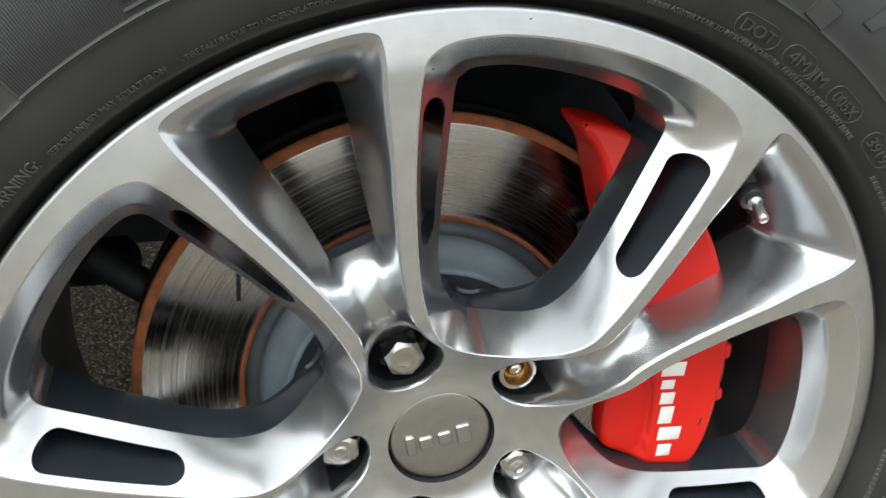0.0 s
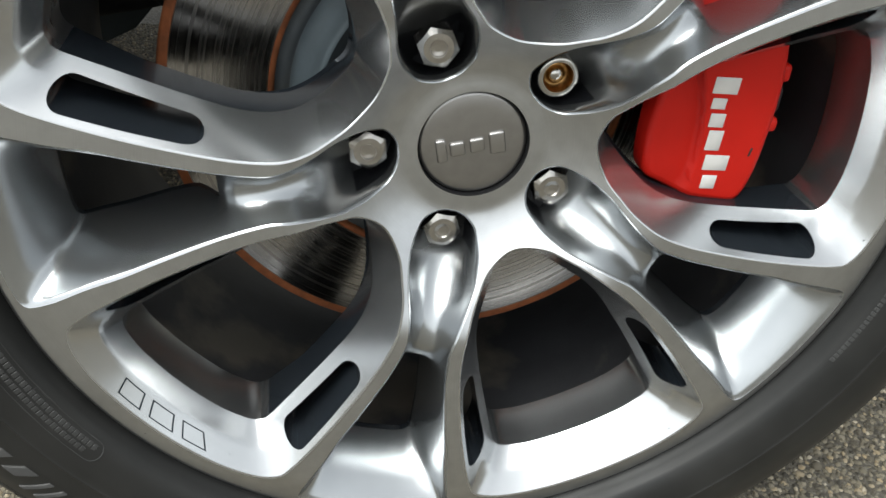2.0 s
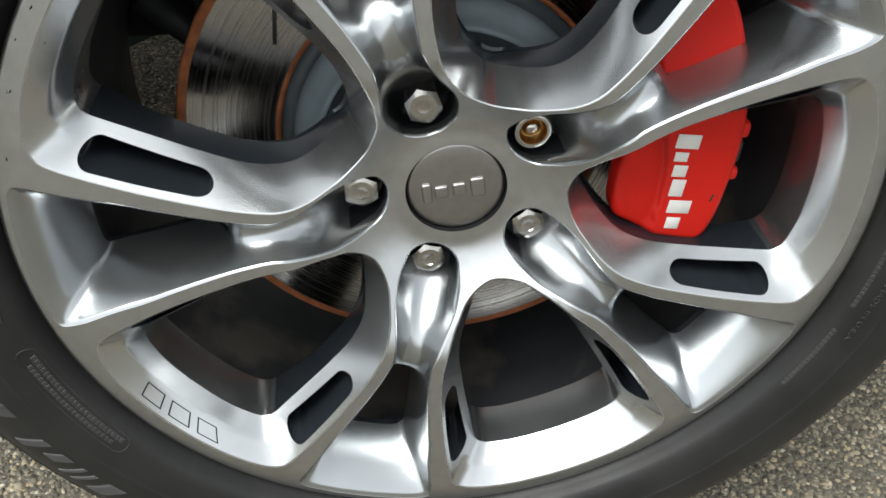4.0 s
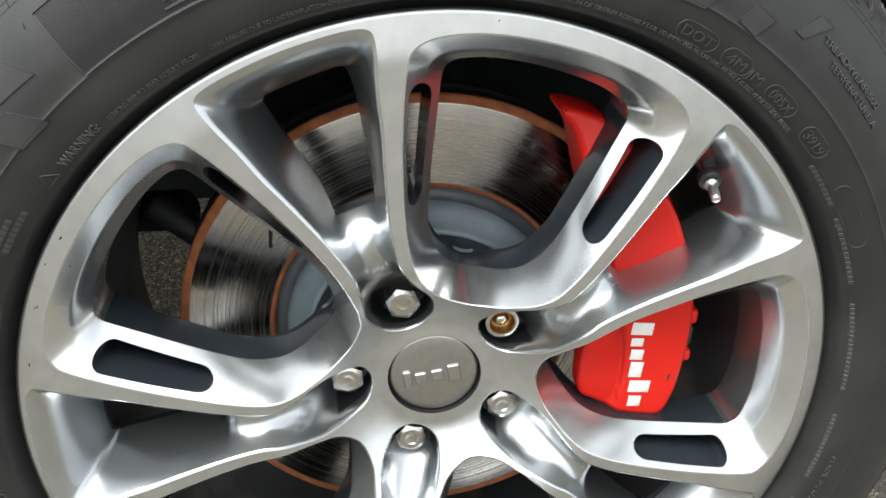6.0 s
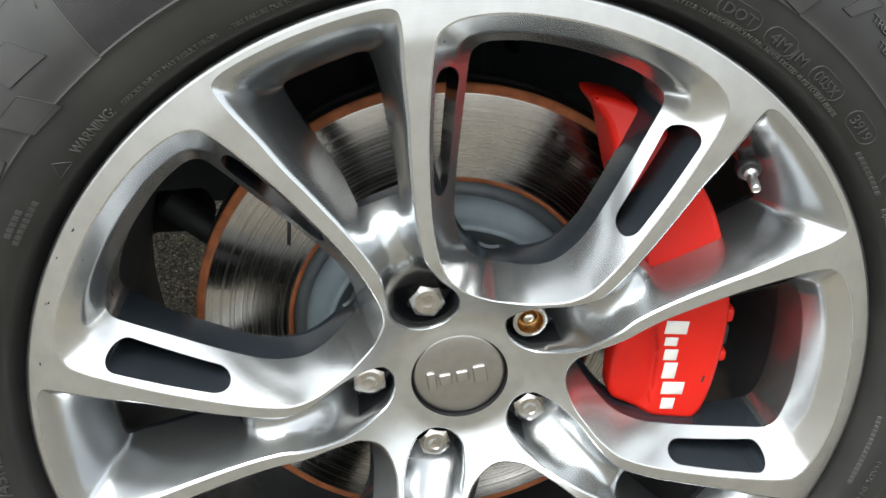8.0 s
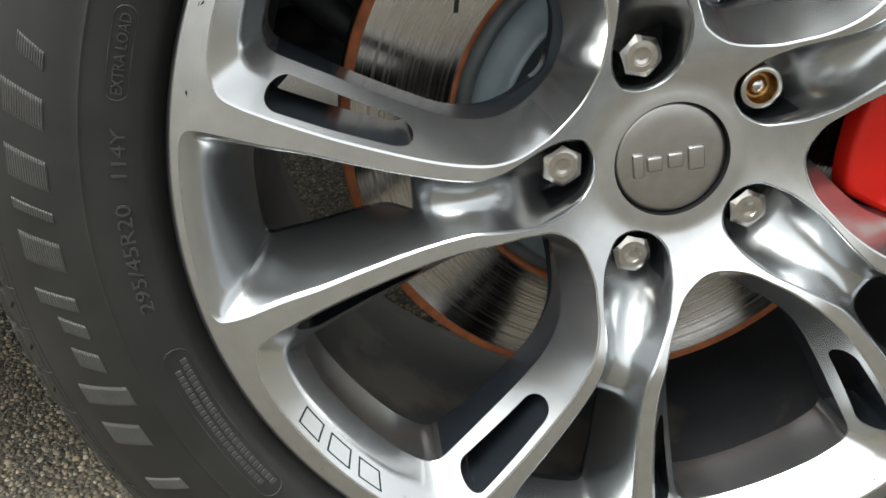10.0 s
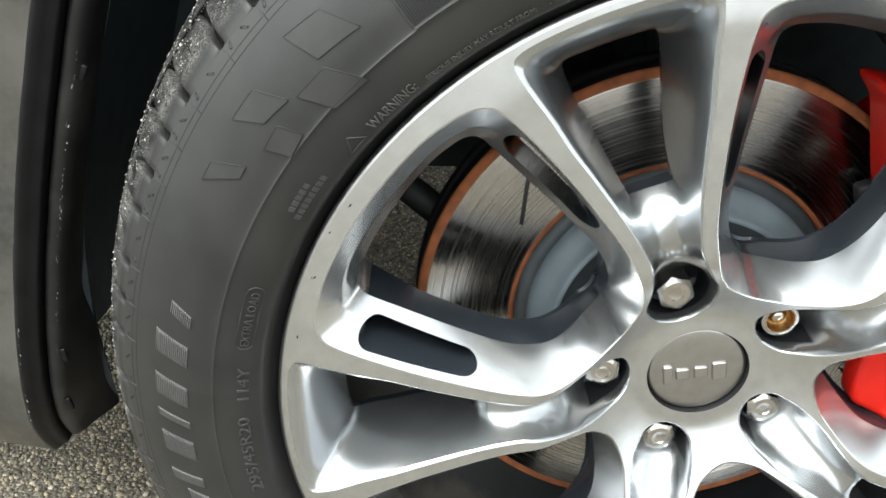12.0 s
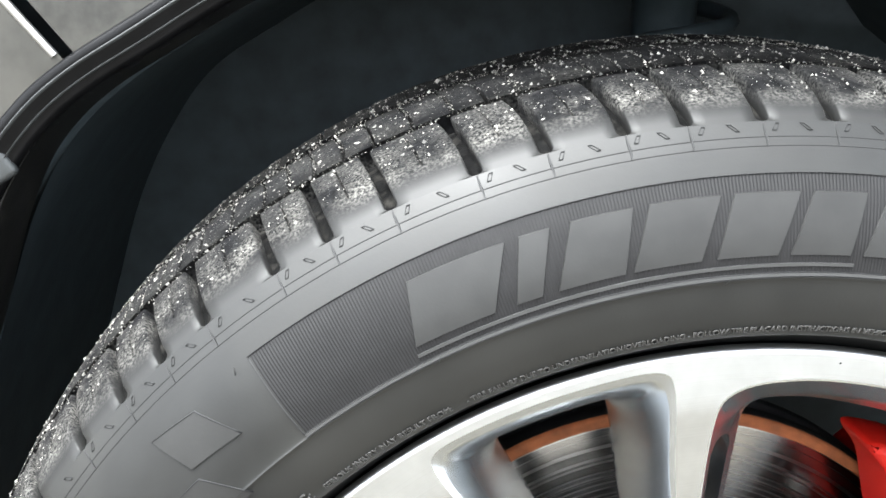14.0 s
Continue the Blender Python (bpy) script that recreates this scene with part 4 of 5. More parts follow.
# tyre model: plain slanted bars in place of its name
MODEL = [(222.5, 218.4), (217.6, 216.5), (215.8, 214.7), (214, 210.9), (210.1, 207.7), (204.3, 200.3), (199.4, 196.1), (195.4, 192.3), (191.6, 189.3), (188.7, 186.5),
         (185, 181.0), (180, 178.6), (177.6, 173.7), (172.4, 168.5), (167.3, 165.0)]
for i, (a0, a1) in enumerate(MODEL):
    low = i in (3, 7, 8, 14)
    r0, r1 = 0.3255 if i != 6 else 0.320, 0.3385 if low else 0.3455
    add("name_plate", mesh_of("name_plate", *ribbed_plate(r0, r1, a0 - 0.14 * (a0 - a1), a1 + 0.14 * (a0 - a1), 1.2)), RUBBER_PALE, tyre, "", None, False)

# legible lettering
tyre_text("295/45R20", 0.2905, 190.9, 179.4, 0.0070)
tyre_text("114Y", 0.2905, 176.7, 172.1, 0.0068)
tyre_text("EXTRA LOAD", 0.2925, 168.9, 161.7, 0.0050)
add("lettering_frame", mesh_of("lettering_frame", *outline(pill(0.2950, 168.6, 162.0, 0.0048), 0.0005, 0.0006, 4)), RUBBER_TEXT, tyre)
tyre_text("WARNING:", 0.2868, 138.7, 132.4, 0.0056, 0.0010, RUBBER_PALE)
add("warning_triangle", mesh_of("warning_triangle", *outline([(0.2870, 142.2), (0.2870, 139.8), (0.2945, 141.0)], 0.0006, 0.0007, 5)), RUBBER_TEXT, tyre)
tyre_text("SERIOUS INJURY MAY RESULT FROM:", 0.2868, 131.2, 118.9, 0.0028, 0.0010, RUBBER_PALE)
tyre_text("- TIRE FAILURE DUE TO UNDERINFLATION/OVERLOADING - FOLLOW TIRE PLACARD INSTRUCTIONS IN VEHICLE.", 0.2868, 117.6, 83.0, 0.0026, 0.0010, RUBBER_PALE)
tyre_text("- EXPLOSION OF TIRE/RIM ASSEMBLY DUE TO IMPROPER MOUNTING. NEVER EXCEED 40 PSI TO SEAT BEADS.", 0.2868, 81.5, 46.0, 0.0026, 0.0010, RUBBER_PALE)
tyre_text("DOT", 0.2922, 65.6, 61.6, 0.0062)
tyre_text("4M JM", 0.2920, 59.2, 53.8, 0.0062)
tyre_text("005X", 0.2920, 52.0, 48.4, 0.0062)
tyre_text("3919", 0.2920, 44.6, 41.2, 0.0060)
for a0, a1 in ((65.2, 62.0), (58.8, 56.8), (51.6, 48.8), (44.2, 41.6), (34.5, 27.0)):
    add("lettering_frame", mesh_of("lettering_frame", *outline(pill(0.2952, a0, a1, 0.0055), 0.0005, 0.0006, 4)), RUBBER_TEXT, tyre)
tyre_text("TREADWEAR 500", 0.3335, 51.8, 41.5, 0.0040)
tyre_text("TEMPERATURE A", 0.3265, 49.5, 40.0, 0.0040)
tyre_text("MADE IN U.S.A.", 0.2960, -9.0, -19.0, 0.0034)
# writing too small to read: plain bars
for a0, a1, r, h in ((151.6, 145.6, 0.2895, 0.003), (151.0, 147.2, 0.2945, 0.003), (40, 33, 0.2862, 0.0022), (31, 20, 0.2862, 0.0022), (17, 2, 0.2862, 0.0022), (-2, -14, 0.2862, 0.0022),
                     (-18, -30, 0.2862, 0.0022), (216, 197, 0.2870, 0.0028), (215, 198, 0.2915, 0.0028)):
    n = int((a0 - a1) / 0.75)
    bars([(a0 + (a1 - a0) * i / n, a0 + (a1 - a0) * (i + 0.68) / n) for i in range(n)], r, r + h, "small_print_bar", 0.0, None, 0.0004)
add("lettering_frame", mesh_of("lettering_frame", *outline(pill(0.2910, 216.0, 197.0, 0.0062), 0.0005, 0.0006, 6)), RUBBER_TEXT, tyre)

# short slanted marks and fine ticks at the shoulder, past counting
marks = []
for i, g in enumerate(GROOVES):
    nxt = GROOVES[(i + 1) % len(GROOVES)] - (360 if i + 1 == len(GROOVES) else 0)
    p = g - nxt
    for f, lean in ((0.16, 0.25), (0.58, -0.45)):
        a = g - p * f
        marks.append(outline([(0.3640, a + 0.12 + lean / 2), (0.3640, a - 0.12 + lean / 2), (0.3664, a - 0.12 - lean / 2), (0.3664, a + 0.12 - lean / 2)], 0.0003, 0.0005, 2))
    marks.append(raised_patch([(0.3586, g + 0.05), (0.3586, g - 0.05), (0.3665, g - 0.05), (0.3665, g + 0.05)], 0.0004, 1, 2))
tagged(add("shoulder_mark", mesh_of("shoulder_mark", *join(marks)), RUBBER_LINE, tyre), kind="stuff")
for r in (0.3586, 0.3618):
    add("mould_line", mesh_of("mould_line", *spin([(r - 0.0003, side_y(r - 0.0003) + 0.0001), (r, side_y(r) - 0.0003), (r + 0.0003, side_y(r + 0.0003) + 0.0001)], 360)), RUBBER_LINE, tyre)

# moulding whiskers
for r, a in ((0.2845, 113.0), (0.2845, 96.5), (0.3085, 97.0), (0.2845, 152.0), (0.2845, 176.0), (0.2845, 30.0), (0.2845, 12.0), (0.309, 118.0), (0.346, 130.5), (0.2845, 205.0)):
    p0, p1 = Vector(on_side(r, a, -0.0005)), Vector(on_side(r + 0.004, a - 0.5, 0.003))
    d = p1 - p0
    side_v = d.cross(Vector((0, 1, 0))).normalized() * 0.0004
    up = Vector((0, -0.0004, 0))
    add("moulding_whisker", mesh_of("moulding_whisker", [p0 + side_v, p0 - side_v, p0 + up, p1], [(0, 1, 3), (1, 2, 3), (2, 0, 3)]), RUBBER_WHISKER, tyre, "", None, False)

# grit caught on the tread
gv, gf = [], []
rng = np.random.default_rng(5)
prof_r = [p[0] for p in SHOULDER + MID + CENTRE]
prof_y = [p[1] for p in SHOULDER + MID + CENTRE]
sh_y, sh_t = [p[1] for p in SHOULDER_D], np.linspace(0, 1, len(SHOULDER_D))
for i in range(42000):
    a = rng.uniform(40, 215)
    y = -0.028 + 0.13 * rng.random() ** 1.1
    r = float(np.interp(y, prof_y, prof_r)) - 0.0002
    t_sh = float(np.interp(y, sh_y, sh_t))
    if y < 0.0 and min(abs((a - g - 0.8 * t_sh ** 2 + 180) % 360 - 180) for g in GROOVES) < 0.5:
        continue
    size = 0.00013 + 0.00020 * rng.random() + 0.0009 * rng.random() ** 18
    c = np.array([r * math.cos(radians(a)), y, r * math.sin(radians(a))])
    q = rng.normal(size=(6, 3)) * 0.25 + np.array([(1, 0, 0), (-1, 0, 0), (0, 1, 0), (0, -1, 0), (0, 0, 1), (0, 0, -1)])
    n = len(gv)
    gv += [tuple(c + size * v) for v in q]
    gf += [tuple(n + k for k in f) for f in ((0, 2, 4), (2, 1, 4), (1, 3, 4), (3, 0, 4), (2, 0, 5), (1, 2, 5), (3, 1, 5), (0, 3, 5))]
tagged(add("tread_grit", mesh_of("tread_grit", gv, gf), GRIT, tyre, "pale grit stuck to the tread", None, False), kind="stuff")

# ---- brake disc ----
disc = tagged(empty("brake_disc"), "worn steel brake disc with rusty edges and grey hat", "brake disc")
fr = add("friction_ring", mesh_of("friction_ring", *spin([(0.1222, 0.0700), (0.130, 0.0697), (0.155, 0.0700), (0.183, 0.0697), (0.1842, 0.0700)], 180)), ROTOR, disc, "scored shiny steel friction ring")
add("rust_edge", mesh_of("rust_edge", *spin([(0.1842, 0.0700), (0.1890, 0.0700), (0.1905, 0.0709), (0.1910, 0.0722)], 180)), RUST, disc, "orange rusty outer edge")
add("rust_ring", mesh_of("rust_ring", *spin([(0.1180, 0.0740), (0.1188, 0.0702), (0.1222, 0.0700)], 180)), RUST, disc, "orange rusty inner ring")
add("hat_groove", mesh_of("hat_groove", *spin([(0.1180, 0.0740), (0.1140, 0.0742), (0.1100, 0.0725), (0.1085, 0.0690)], 180)), HAT_DARK, disc, "dark slate ring round the hat")
add("hat", mesh_of("hat", *spin([(0.1085, 0.0690), (0.1075, 0.0655), (0.1060, 0.0630), (0.1030, 0.0605), (0.0985, 0.0575), (0.0955, 0.0535), (0.0945, 0.0500), (0.0935, 0.0478), (0.0920, 0.0470), (0.0905, 0.0474)], 180)), HAT, disc, "grey-blue painted hat")
add("hat_face", mesh_of("hat_face", *spin([(0.0905, 0.0474), (0.0895, 0.0485), (0.030, 0.0485)], 180)), HAT_DARK, disc, "dull dark front of the hat")
add("rear_ring", mesh_of("rear_ring", *spin([(0.1910, 0.0722), (0.1913, 0.083), (0.189, 0.085), (0.186, 0.089), (0.1913, 0.091), (0.1913, 0.104), (0.10, 0.104)], 180)), IRON, disc)
shield = tagged(empty("dust_shield"), "dark sheet metal dust shield behind the brake disc", "dust shield")
add("plate", mesh_of("plate", *spin([(0.06, 0.112), (0.178, 0.112)], 90, 60, 200)), IRON, shield)
add("rolled_edge", mesh_of("rolled_edge", *spin([(0.178, 0.112), (0.181, 0.1095), (0.184, 0.108), (0.1855, 0.110), (0.184, 0.114), (0.178, 0.116)], 90, 60, 200)), IRON, shield)

# ---- brake caliper ----
caliper = tagged(empty("brake_caliper"), "red painted multi-piston brake caliper over the disc", "brake caliper")
CAL = [(112, -22), (124, -30), (137, -36), (160, -41), (176, -41), (184, -25), (188, 5), (189, 40), (184, 75), (171, 112), (160, 134), (143, 158), (128, 178), (112, 190), (97, 195), (82, 197),
       (82, 192), (91, 180), (97, 160), (106, 130), (118, 97), (119, 62), (112, 25), (110, 0)]


def caliper_front(x, z):
    a = math.degrees(math.atan2(z, x))
    s = min(1, max(0, (a - 48) / 22))
    step = min(1, max(0, (0.1425 - math.hypot(x, z)) / 0.0015)) if a < 40 else 0
    return -0.011 + 0.030 * s * s * (3 - 2 * s) + 0.007 * step


def caliper_body():
    lp = curve_through([(x / 1000, z / 1000) for x, z in CAL], 4)
    c = lp.mean(0)
    pts = [(x, z) for x in np.arange(0.07, 0.19, 0.0013) for z in np.arange(-0.04, 0.2, 0.004) if inside(grown(lp, -0.009), x, z)]
    in1 = grown(lp, -0.0045)
    v, f = fill([in1], lambda x, z: inside(in1, x, z), pts)
    front = ([(p.x, caliper_front(p.x, p.y), p.y) for p in v], f)
    rows_ = []
    for d, back in ((-0.0045, 0.0), (-0.0022, 0.0006), (-0.0006, 0.0022), (0.0, 0.0045), (0.0, 0.055)):
        q = grown(lp, d)
        rows_.append(np.array([(x, z, caliper_front(x, z) + back if back < 0.05 else (0.014 if math.hypot(x, z) < 0.130 and z < 0.09 else 0.050)) for x, z in q]))
    sv, sf = strip(rows_)
    return join([front, ([(x, y, z) for x, z, y in sv], sf)])


add("body", mesh_of("caliper_body", *caliper_body()), RED, caliper, "glossy red caliper body")

for z, h, w in ((0.0390, 0.0105, 0.0165), (0.0275, 0.0070, 0.0095), (0.0165, 0.0090, 0.0100), (0.0030, 0.0135, 0.0100), (-0.0125, 0.0105, 0.0165), (-0.0260, 0.0095, 0.0100)):
    left_x = 0.1425 + (0.039 - z) * 0.09
    add("logo_bar", box_mesh("logo_bar", w, 0.0006, h, 0.0002, 1), WHITE, caliper, "white printed logo shape", pose(left_x + w / 2, -0.0114, z, 0, 4, 0))
add("dark_nick", box_mesh("dark_nick", 0.0016, 0.0008, 0.006, 0.0002, 1), BLACK_HOLE, caliper, "", pose(0.1775, -0.0108, -0.006, 0, 12, 0))
add("bridge_bolt", box_mesh("bridge_bolt", 0.010, 0.016, 0.018, 0.003), IRON, caliper, "grey steel bridge bolt", pose(0.1895, 0.004, 0.026))
add("bolt_ear", box_mesh("bolt_ear", 0.012, 0.022, 0.012, 0.003), RED, caliper, "", pose(0.1885, 0.004, 0.044))
add("bolt_ear", box_mesh("bolt_ear", 0.012, 0.022, 0.010, 0.003), RED, caliper, "", pose(0.1885, 0.004, 0.010))
bridge_v, bridge_f = spin([(0.197, 0.040), (0.212, 0.036), (0.216, 0.050), (0.216, 0.13), (0.205, 0.145), (0.150, 0.150), (0.150, 0.118), (0.197, 0.118), (0.197, 0.040)], 40, -8, 46)
add("bridge", mesh_of("bridge", bridge_v, bridge_f), RED, caliper, "red bridge over the disc edge")
add("brake_pad", box_mesh("brake_pad", 0.05, 0.012, 0.13, 0.003), IRON, caliper, "dark brake pad", pose(0.150, 0.060, 0.06, 0, -20, 0))
add("fixing_bolt", mesh_of("fixing_bolt", [(x + 0.099, y + 0.006, z + 0.150) for x, y, z in spin([(0.0, 0.0), (0.004, 0.0), (0.005, 0.001), (0.005, 0.01)], 12)[0]], spin([(0.0, 0.0), (0.004, 0.0), (0.005, 0.001), (0.005, 0.01)], 12)[1]), IRON, caliper)

wear = Vector((0.1485 * math.cos(radians(142.3)), 0.0694, 0.1485 * math.sin(radians(142.3))))
add("wear_slot", box_mesh("wear_slot", 0.0028, 0.0012, 0.040, 0.0004), BLACK_HOLE, disc, "narrow dark slot in the disc", Matrix.Translation(wear) @ Matrix.Rotation(radians(3), 4, "Y"))

# ---- suspension behind the wheel ----
def rod(name, p0, p1, r0, r1, mat, label, category, n=20):
    p0, p1 = Vector(p0), Vector(p1)
    d = (p1 - p0).normalized()
    u = d.orthogonal().normalized()
    w = d.cross(u)
    verts, faces = [], []
    for p, r in ((p0, r0 * 0.7), (p0 + d * r0 * 0.3, r0), (p1 - d * r1 * 0.3, r1), (p1, r1 * 0.7)):
        for i in range(n):
            a = 2 * math.pi * i / n
            verts.append(tuple(p + u * r * math.cos(a) + w * r * math.sin(a)))
    for k in range(3):
        for i in range(n):
            j = (i + 1) % n
            faces.append((k * n + i, k * n + j, (k + 1) * n + j, (k + 1) * n + i))
    faces += [tuple(range(n - 1, -1, -1)), tuple(range(3 * n, 4 * n))]
    ob = add(name, mesh_of(name, verts, faces), mat)
    ob.location = HUB
    return tagged(ob, label, category) if label else ob


rod("steering_knuckle", (-0.02, 0.12, -0.02), (-0.10, 0.22, 0.17), 0.07, 0.05, IRON, "dark iron steering knuckle behind the disc", "knuckle")
rod("tie_rod", (-0.10, 0.138, -0.017), (-0.218, 0.141, 0.079), 0.0125, 0.0115, IRON, "black tie rod end close behind the brake disc", "steering rod")
rod("tie_rod", (-0.20, 0.21, 0.040), (-0.33, 0.31, -0.010), 0.019, 0.019, IRON, "black steering rod behind the wheel", "steering rod")
strut = tagged(empty("spring_strut"), "dark suspension strut with coil spring in the arch", "strut")
tube = rod("damper_tube", (0.035, 0.30, 0.10), (0.045, 0.34, 0.46), 0.024, 0.026, LINER, "", "")
tube.location = (0, 0, 0)
tube.parent = strut
cv_, cf_ = [], []
turns, steps, sides_ = 4.5, 120, 8
for i in range(steps + 1):
    q = i / steps
    a = 2 * math.pi * turns * q
    c = Vector((0.037 + 0.008 * q + 0.05 * math.cos(a), 0.305 + 0.03 * q + 0.05 * math.sin(a), 0.16 + 0.28 * q))
    out_ = Vector((math.cos(a), math.sin(a), 0))
    for k in range(sides_):
        b = 2 * math.pi * k / sides_
        cv_.append(tuple(c + out_ * 0.007 * math.cos(b) + Vector((0, 0, 0.007 * math.sin(b)))))
for i in range(steps):
    for k in range(sides_):
        n = (k + 1) % sides_
        cf_.append((i * sides_ + k, i * sides_ + n, (i + 1) * sides_ + n, (i + 1) * sides_ + k))
add("coil_spring", mesh_of("coil_spring", cv_, cf_), LINER, strut, "dark coil spring")

# ---- car body ----
car = tagged(empty("car"), "dark grey car with black wheel arch, front corner", "car")
ARCH_A = [-20, 100, 124, 127, 131, 135, 146, 158, 165, 172, 180, 185.4, 188.3, 191.5, 194.5, 196.5, 198.2]
ARCH_R = [0.488, 0.489, 0.491, 0.492, 0.497, 0.498, 0.485, 0.470, 0.4675, 0.470, 0.4795, 0.4895, 0.4950, 0.503, 0.512, 0.5165, 0.5185]


def arch_r(a):
    """Radius of the arch's edge at angle a, smoothed."""
    return sum(float(np.interp(a + d, ARCH_A, ARCH_R)) for d in (-2, -1, 0, 1, 2)) / 5 if a < 190 else float(np.interp(a, ARCH_A, ARCH_R))


def body_y(x, z):
    y = 0.05 + (0.6 * (x + 0.35) ** 2 if x < -0.35 else 0.0)
    # Unseen bulge of the wing, added to block sky above the wheel.
    y -= 0.085 * ease(x, -0.27, -0.06) * ease(z, 0.40, 0.47)
    if z < -0.07:
        y += 3.0 * (z + 0.07) ** 2
    return y


def panel(name, region, mat, label):
    """A thin curved body panel over points (x, z) on a grid, with its edge turned in."""
    verts, faces = [], []
    rows_ = region
    for row in rows_:
        for x, z in row:
            verts.append((x, body_y(x, z), z))
    k = len(rows_[0])
    for i in range(len(rows_) - 1):
        for j in range(k - 1):
            faces.append((i * k + j, i * k + j + 1, (i + 1) * k + j + 1, (i + 1) * k + j))
    return add(name, mesh_of(name, verts, faces), mat, car, label)


def arch_rows(a0, a1, n, reach, floor_z=None):
    out = []
    for i in range(n + 1):
        a = radians(a0 + (a1 - a0) * i / n)
        row = []
        r0 = arch_r(math.degrees(a))
        far = min((0.62 / math.sin(a)) if math.sin(a) > 0.05 else 9.0, (reach / abs(math.cos(a))) if abs(math.cos(a)) > 0.05 else 9.0)
        for s in [0, 0.008, 0.024, 0.06, 0.11, 0.18, 0.27, 0.36, 0.5, 0.66, 0.83, 1.0]:
            r = r0 + s * (far - r0)
            x, z = r * math.cos(a), r * math.sin(a)
            if floor_z is not None:
                z = max(z, floor_z)
            row.append((x, z))
        out.append(row)
    return out


bumper = panel("front_bumper", arch_rows(130.5, 198.2, 90, 0.92, -0.165), PAINT, "dusty dark grey bumper corner")
fender = panel("fender", arch_rows(-12, 129.8, 110, 0.92), PAINT, "dark grey front wing")


def arch_sweep(name, profile, a0, a1, mat, label, n=150):
    """Sweeps (inward offset, depth) pairs along the arch's edge; a1 may give each pair's own end angle."""
    verts, faces = [], []
    k = len(profile)
    ends = a1 if isinstance(a1, list) else [a1] * k
    for i in range(n + 1):
        for (dr, dy), end in zip(profile, ends):
            a = a0 + (end - a0) * i / n
            r0 = arch_r(a)
            ca, sa = math.cos(radians(a)), math.sin(radians(a))
            if dr < -0.0172:
                dr = -0.0172 + (dr + 0.0172) * ease(a, 136, 150)
            dr -= 0.014 * ease(a, 181, 188.5) * ease(dy, 0.016, 0.046) * (1 - ease(dy, 0.056, 0.09))
            verts.append(((r0 + dr) * ca, body_y(r0 * ca, r0 * sa) + dy, (r0 + dr) * sa))
    for i in range(n):
        for j in range(k - 1):
            faces.append((i * k + j, (i + 1) * k + j, (i + 1) * k + j + 1, i * k + j + 1))
    return add(name, mesh_of(name, verts, faces), mat, car, label)


arch_sweep("arch_moulding", [(0.001, 0.004), (0.0005, 0.0), (-0.001, -0.0016), (-0.004, -0.0020), (-0.008, -0.0004), (-0.012, 0.0016), (-0.0145, 0.0014), (-0.0165, 0.0030), (-0.0172, 0.0070), (-0.0172, 0.020)],
           -12, [198.2, 198.25, 198.3, 198.3, 198.2, 198.05, 197.9, 197.8, 197.75, 197.7], PLASTIC, "black glossy wheel arch moulding", 300)
arch_sweep("inner_lip", [(-0.0174, 0.020), (-0.0178, 0.0105), (-0.0190, 0.0080), (-0.0225, 0.0070), (-0.0270, 0.0085), (-0.0305, 0.0125), (-0.0325, 0.020), (-0.0330, 0.034), (-0.0315, 0.044), (-0.030, 0.052)],
           -12, [197.7, 197.7, 197.6, 197.6, 197.6, 197.6, 197.7, 198.0, 198.3, 198.0], LIP, "rolled black lip of the arch liner", 300)
liner_prof = [(-0.030, 0.052), (-0.0295, 0.0535), (-0.027, 0.060), (-0.026, 0.066), (-0.023, 0.082), (-0.021, 0.092), (-0.018, 0.112), (-0.0155, 0.135), (-0.014, 0.158),
              (-0.012, 0.20), (-0.012, 0.25), (-0.012, 0.38)]
liner_end = [198.0, 189.0, 188.6, 189.4, 190.2, 190.7, 191.5, 192.3, 193.0, 193.4, 193.4, 193.0]
arch_sweep("arch_liner", liner_prof, -12, liner_end, LINER, "black plastic wheel arch liner", 320)
wall_low = [(-0.55, -0.19), (-0.30, -0.085), (-0.257, -0.065), (-0.236, -0.042), (-0.15, -0.040), (-0.12, -0.075), (0.55, -0.075)]
wall_pts = wall_low + [(x, 0.525) for x, z in reversed(wall_low)]
nw = len(wall_pts)
add("inner_wall", mesh_of("inner_wall", [(x, y, z) for y in (0.42, 0.44) for x, z in wall_pts], [tuple((i, i + 1, nw - 2 - i, nw - 1 - i)) for i in range(len(wall_low) - 1)]
    + [tuple(nw + q for q in (nw - 1 - i, nw - 2 - i, i + 1, i)) for i in range(len(wall_low) - 1)] + [(i, (i + 1) % nw, nw + (i + 1) % nw, nw + i) for i in range(nw)]), LINER, car, "", None, False)
add("underbody", box_mesh("underbody", 1.75, 1.2, 0.04, 0.01), LINER, car, "", pose(0.02, 1.06, -0.012))


def sheet(name, point, nu_, nv_, mat, label):
    """A smooth grid over point(u, v) with u and v from 0 to 1."""
    verts = [point(i / nu_, j / nv_) for i in range(nu_ + 1) for j in range(nv_ + 1)]
    faces = [(i * (nv_ + 1) + j, (i + 1) * (nv_ + 1) + j, (i + 1) * (nv_ + 1) + j + 1, i * (nv_ + 1) + j + 1) for i in range(nu_) for j in range(nv_)]
    return add(name, mesh_of(name, verts, faces), mat, car, label)


def bonnet_point(u, v):
    x = -0.92 + 1.84 * u
    y0 = body_y(x, 0.62)
    return (x, y0 + (1.70 - y0) * v, 0.62 + 0.05 * math.sin(math.pi * v) + 0.02 * u)


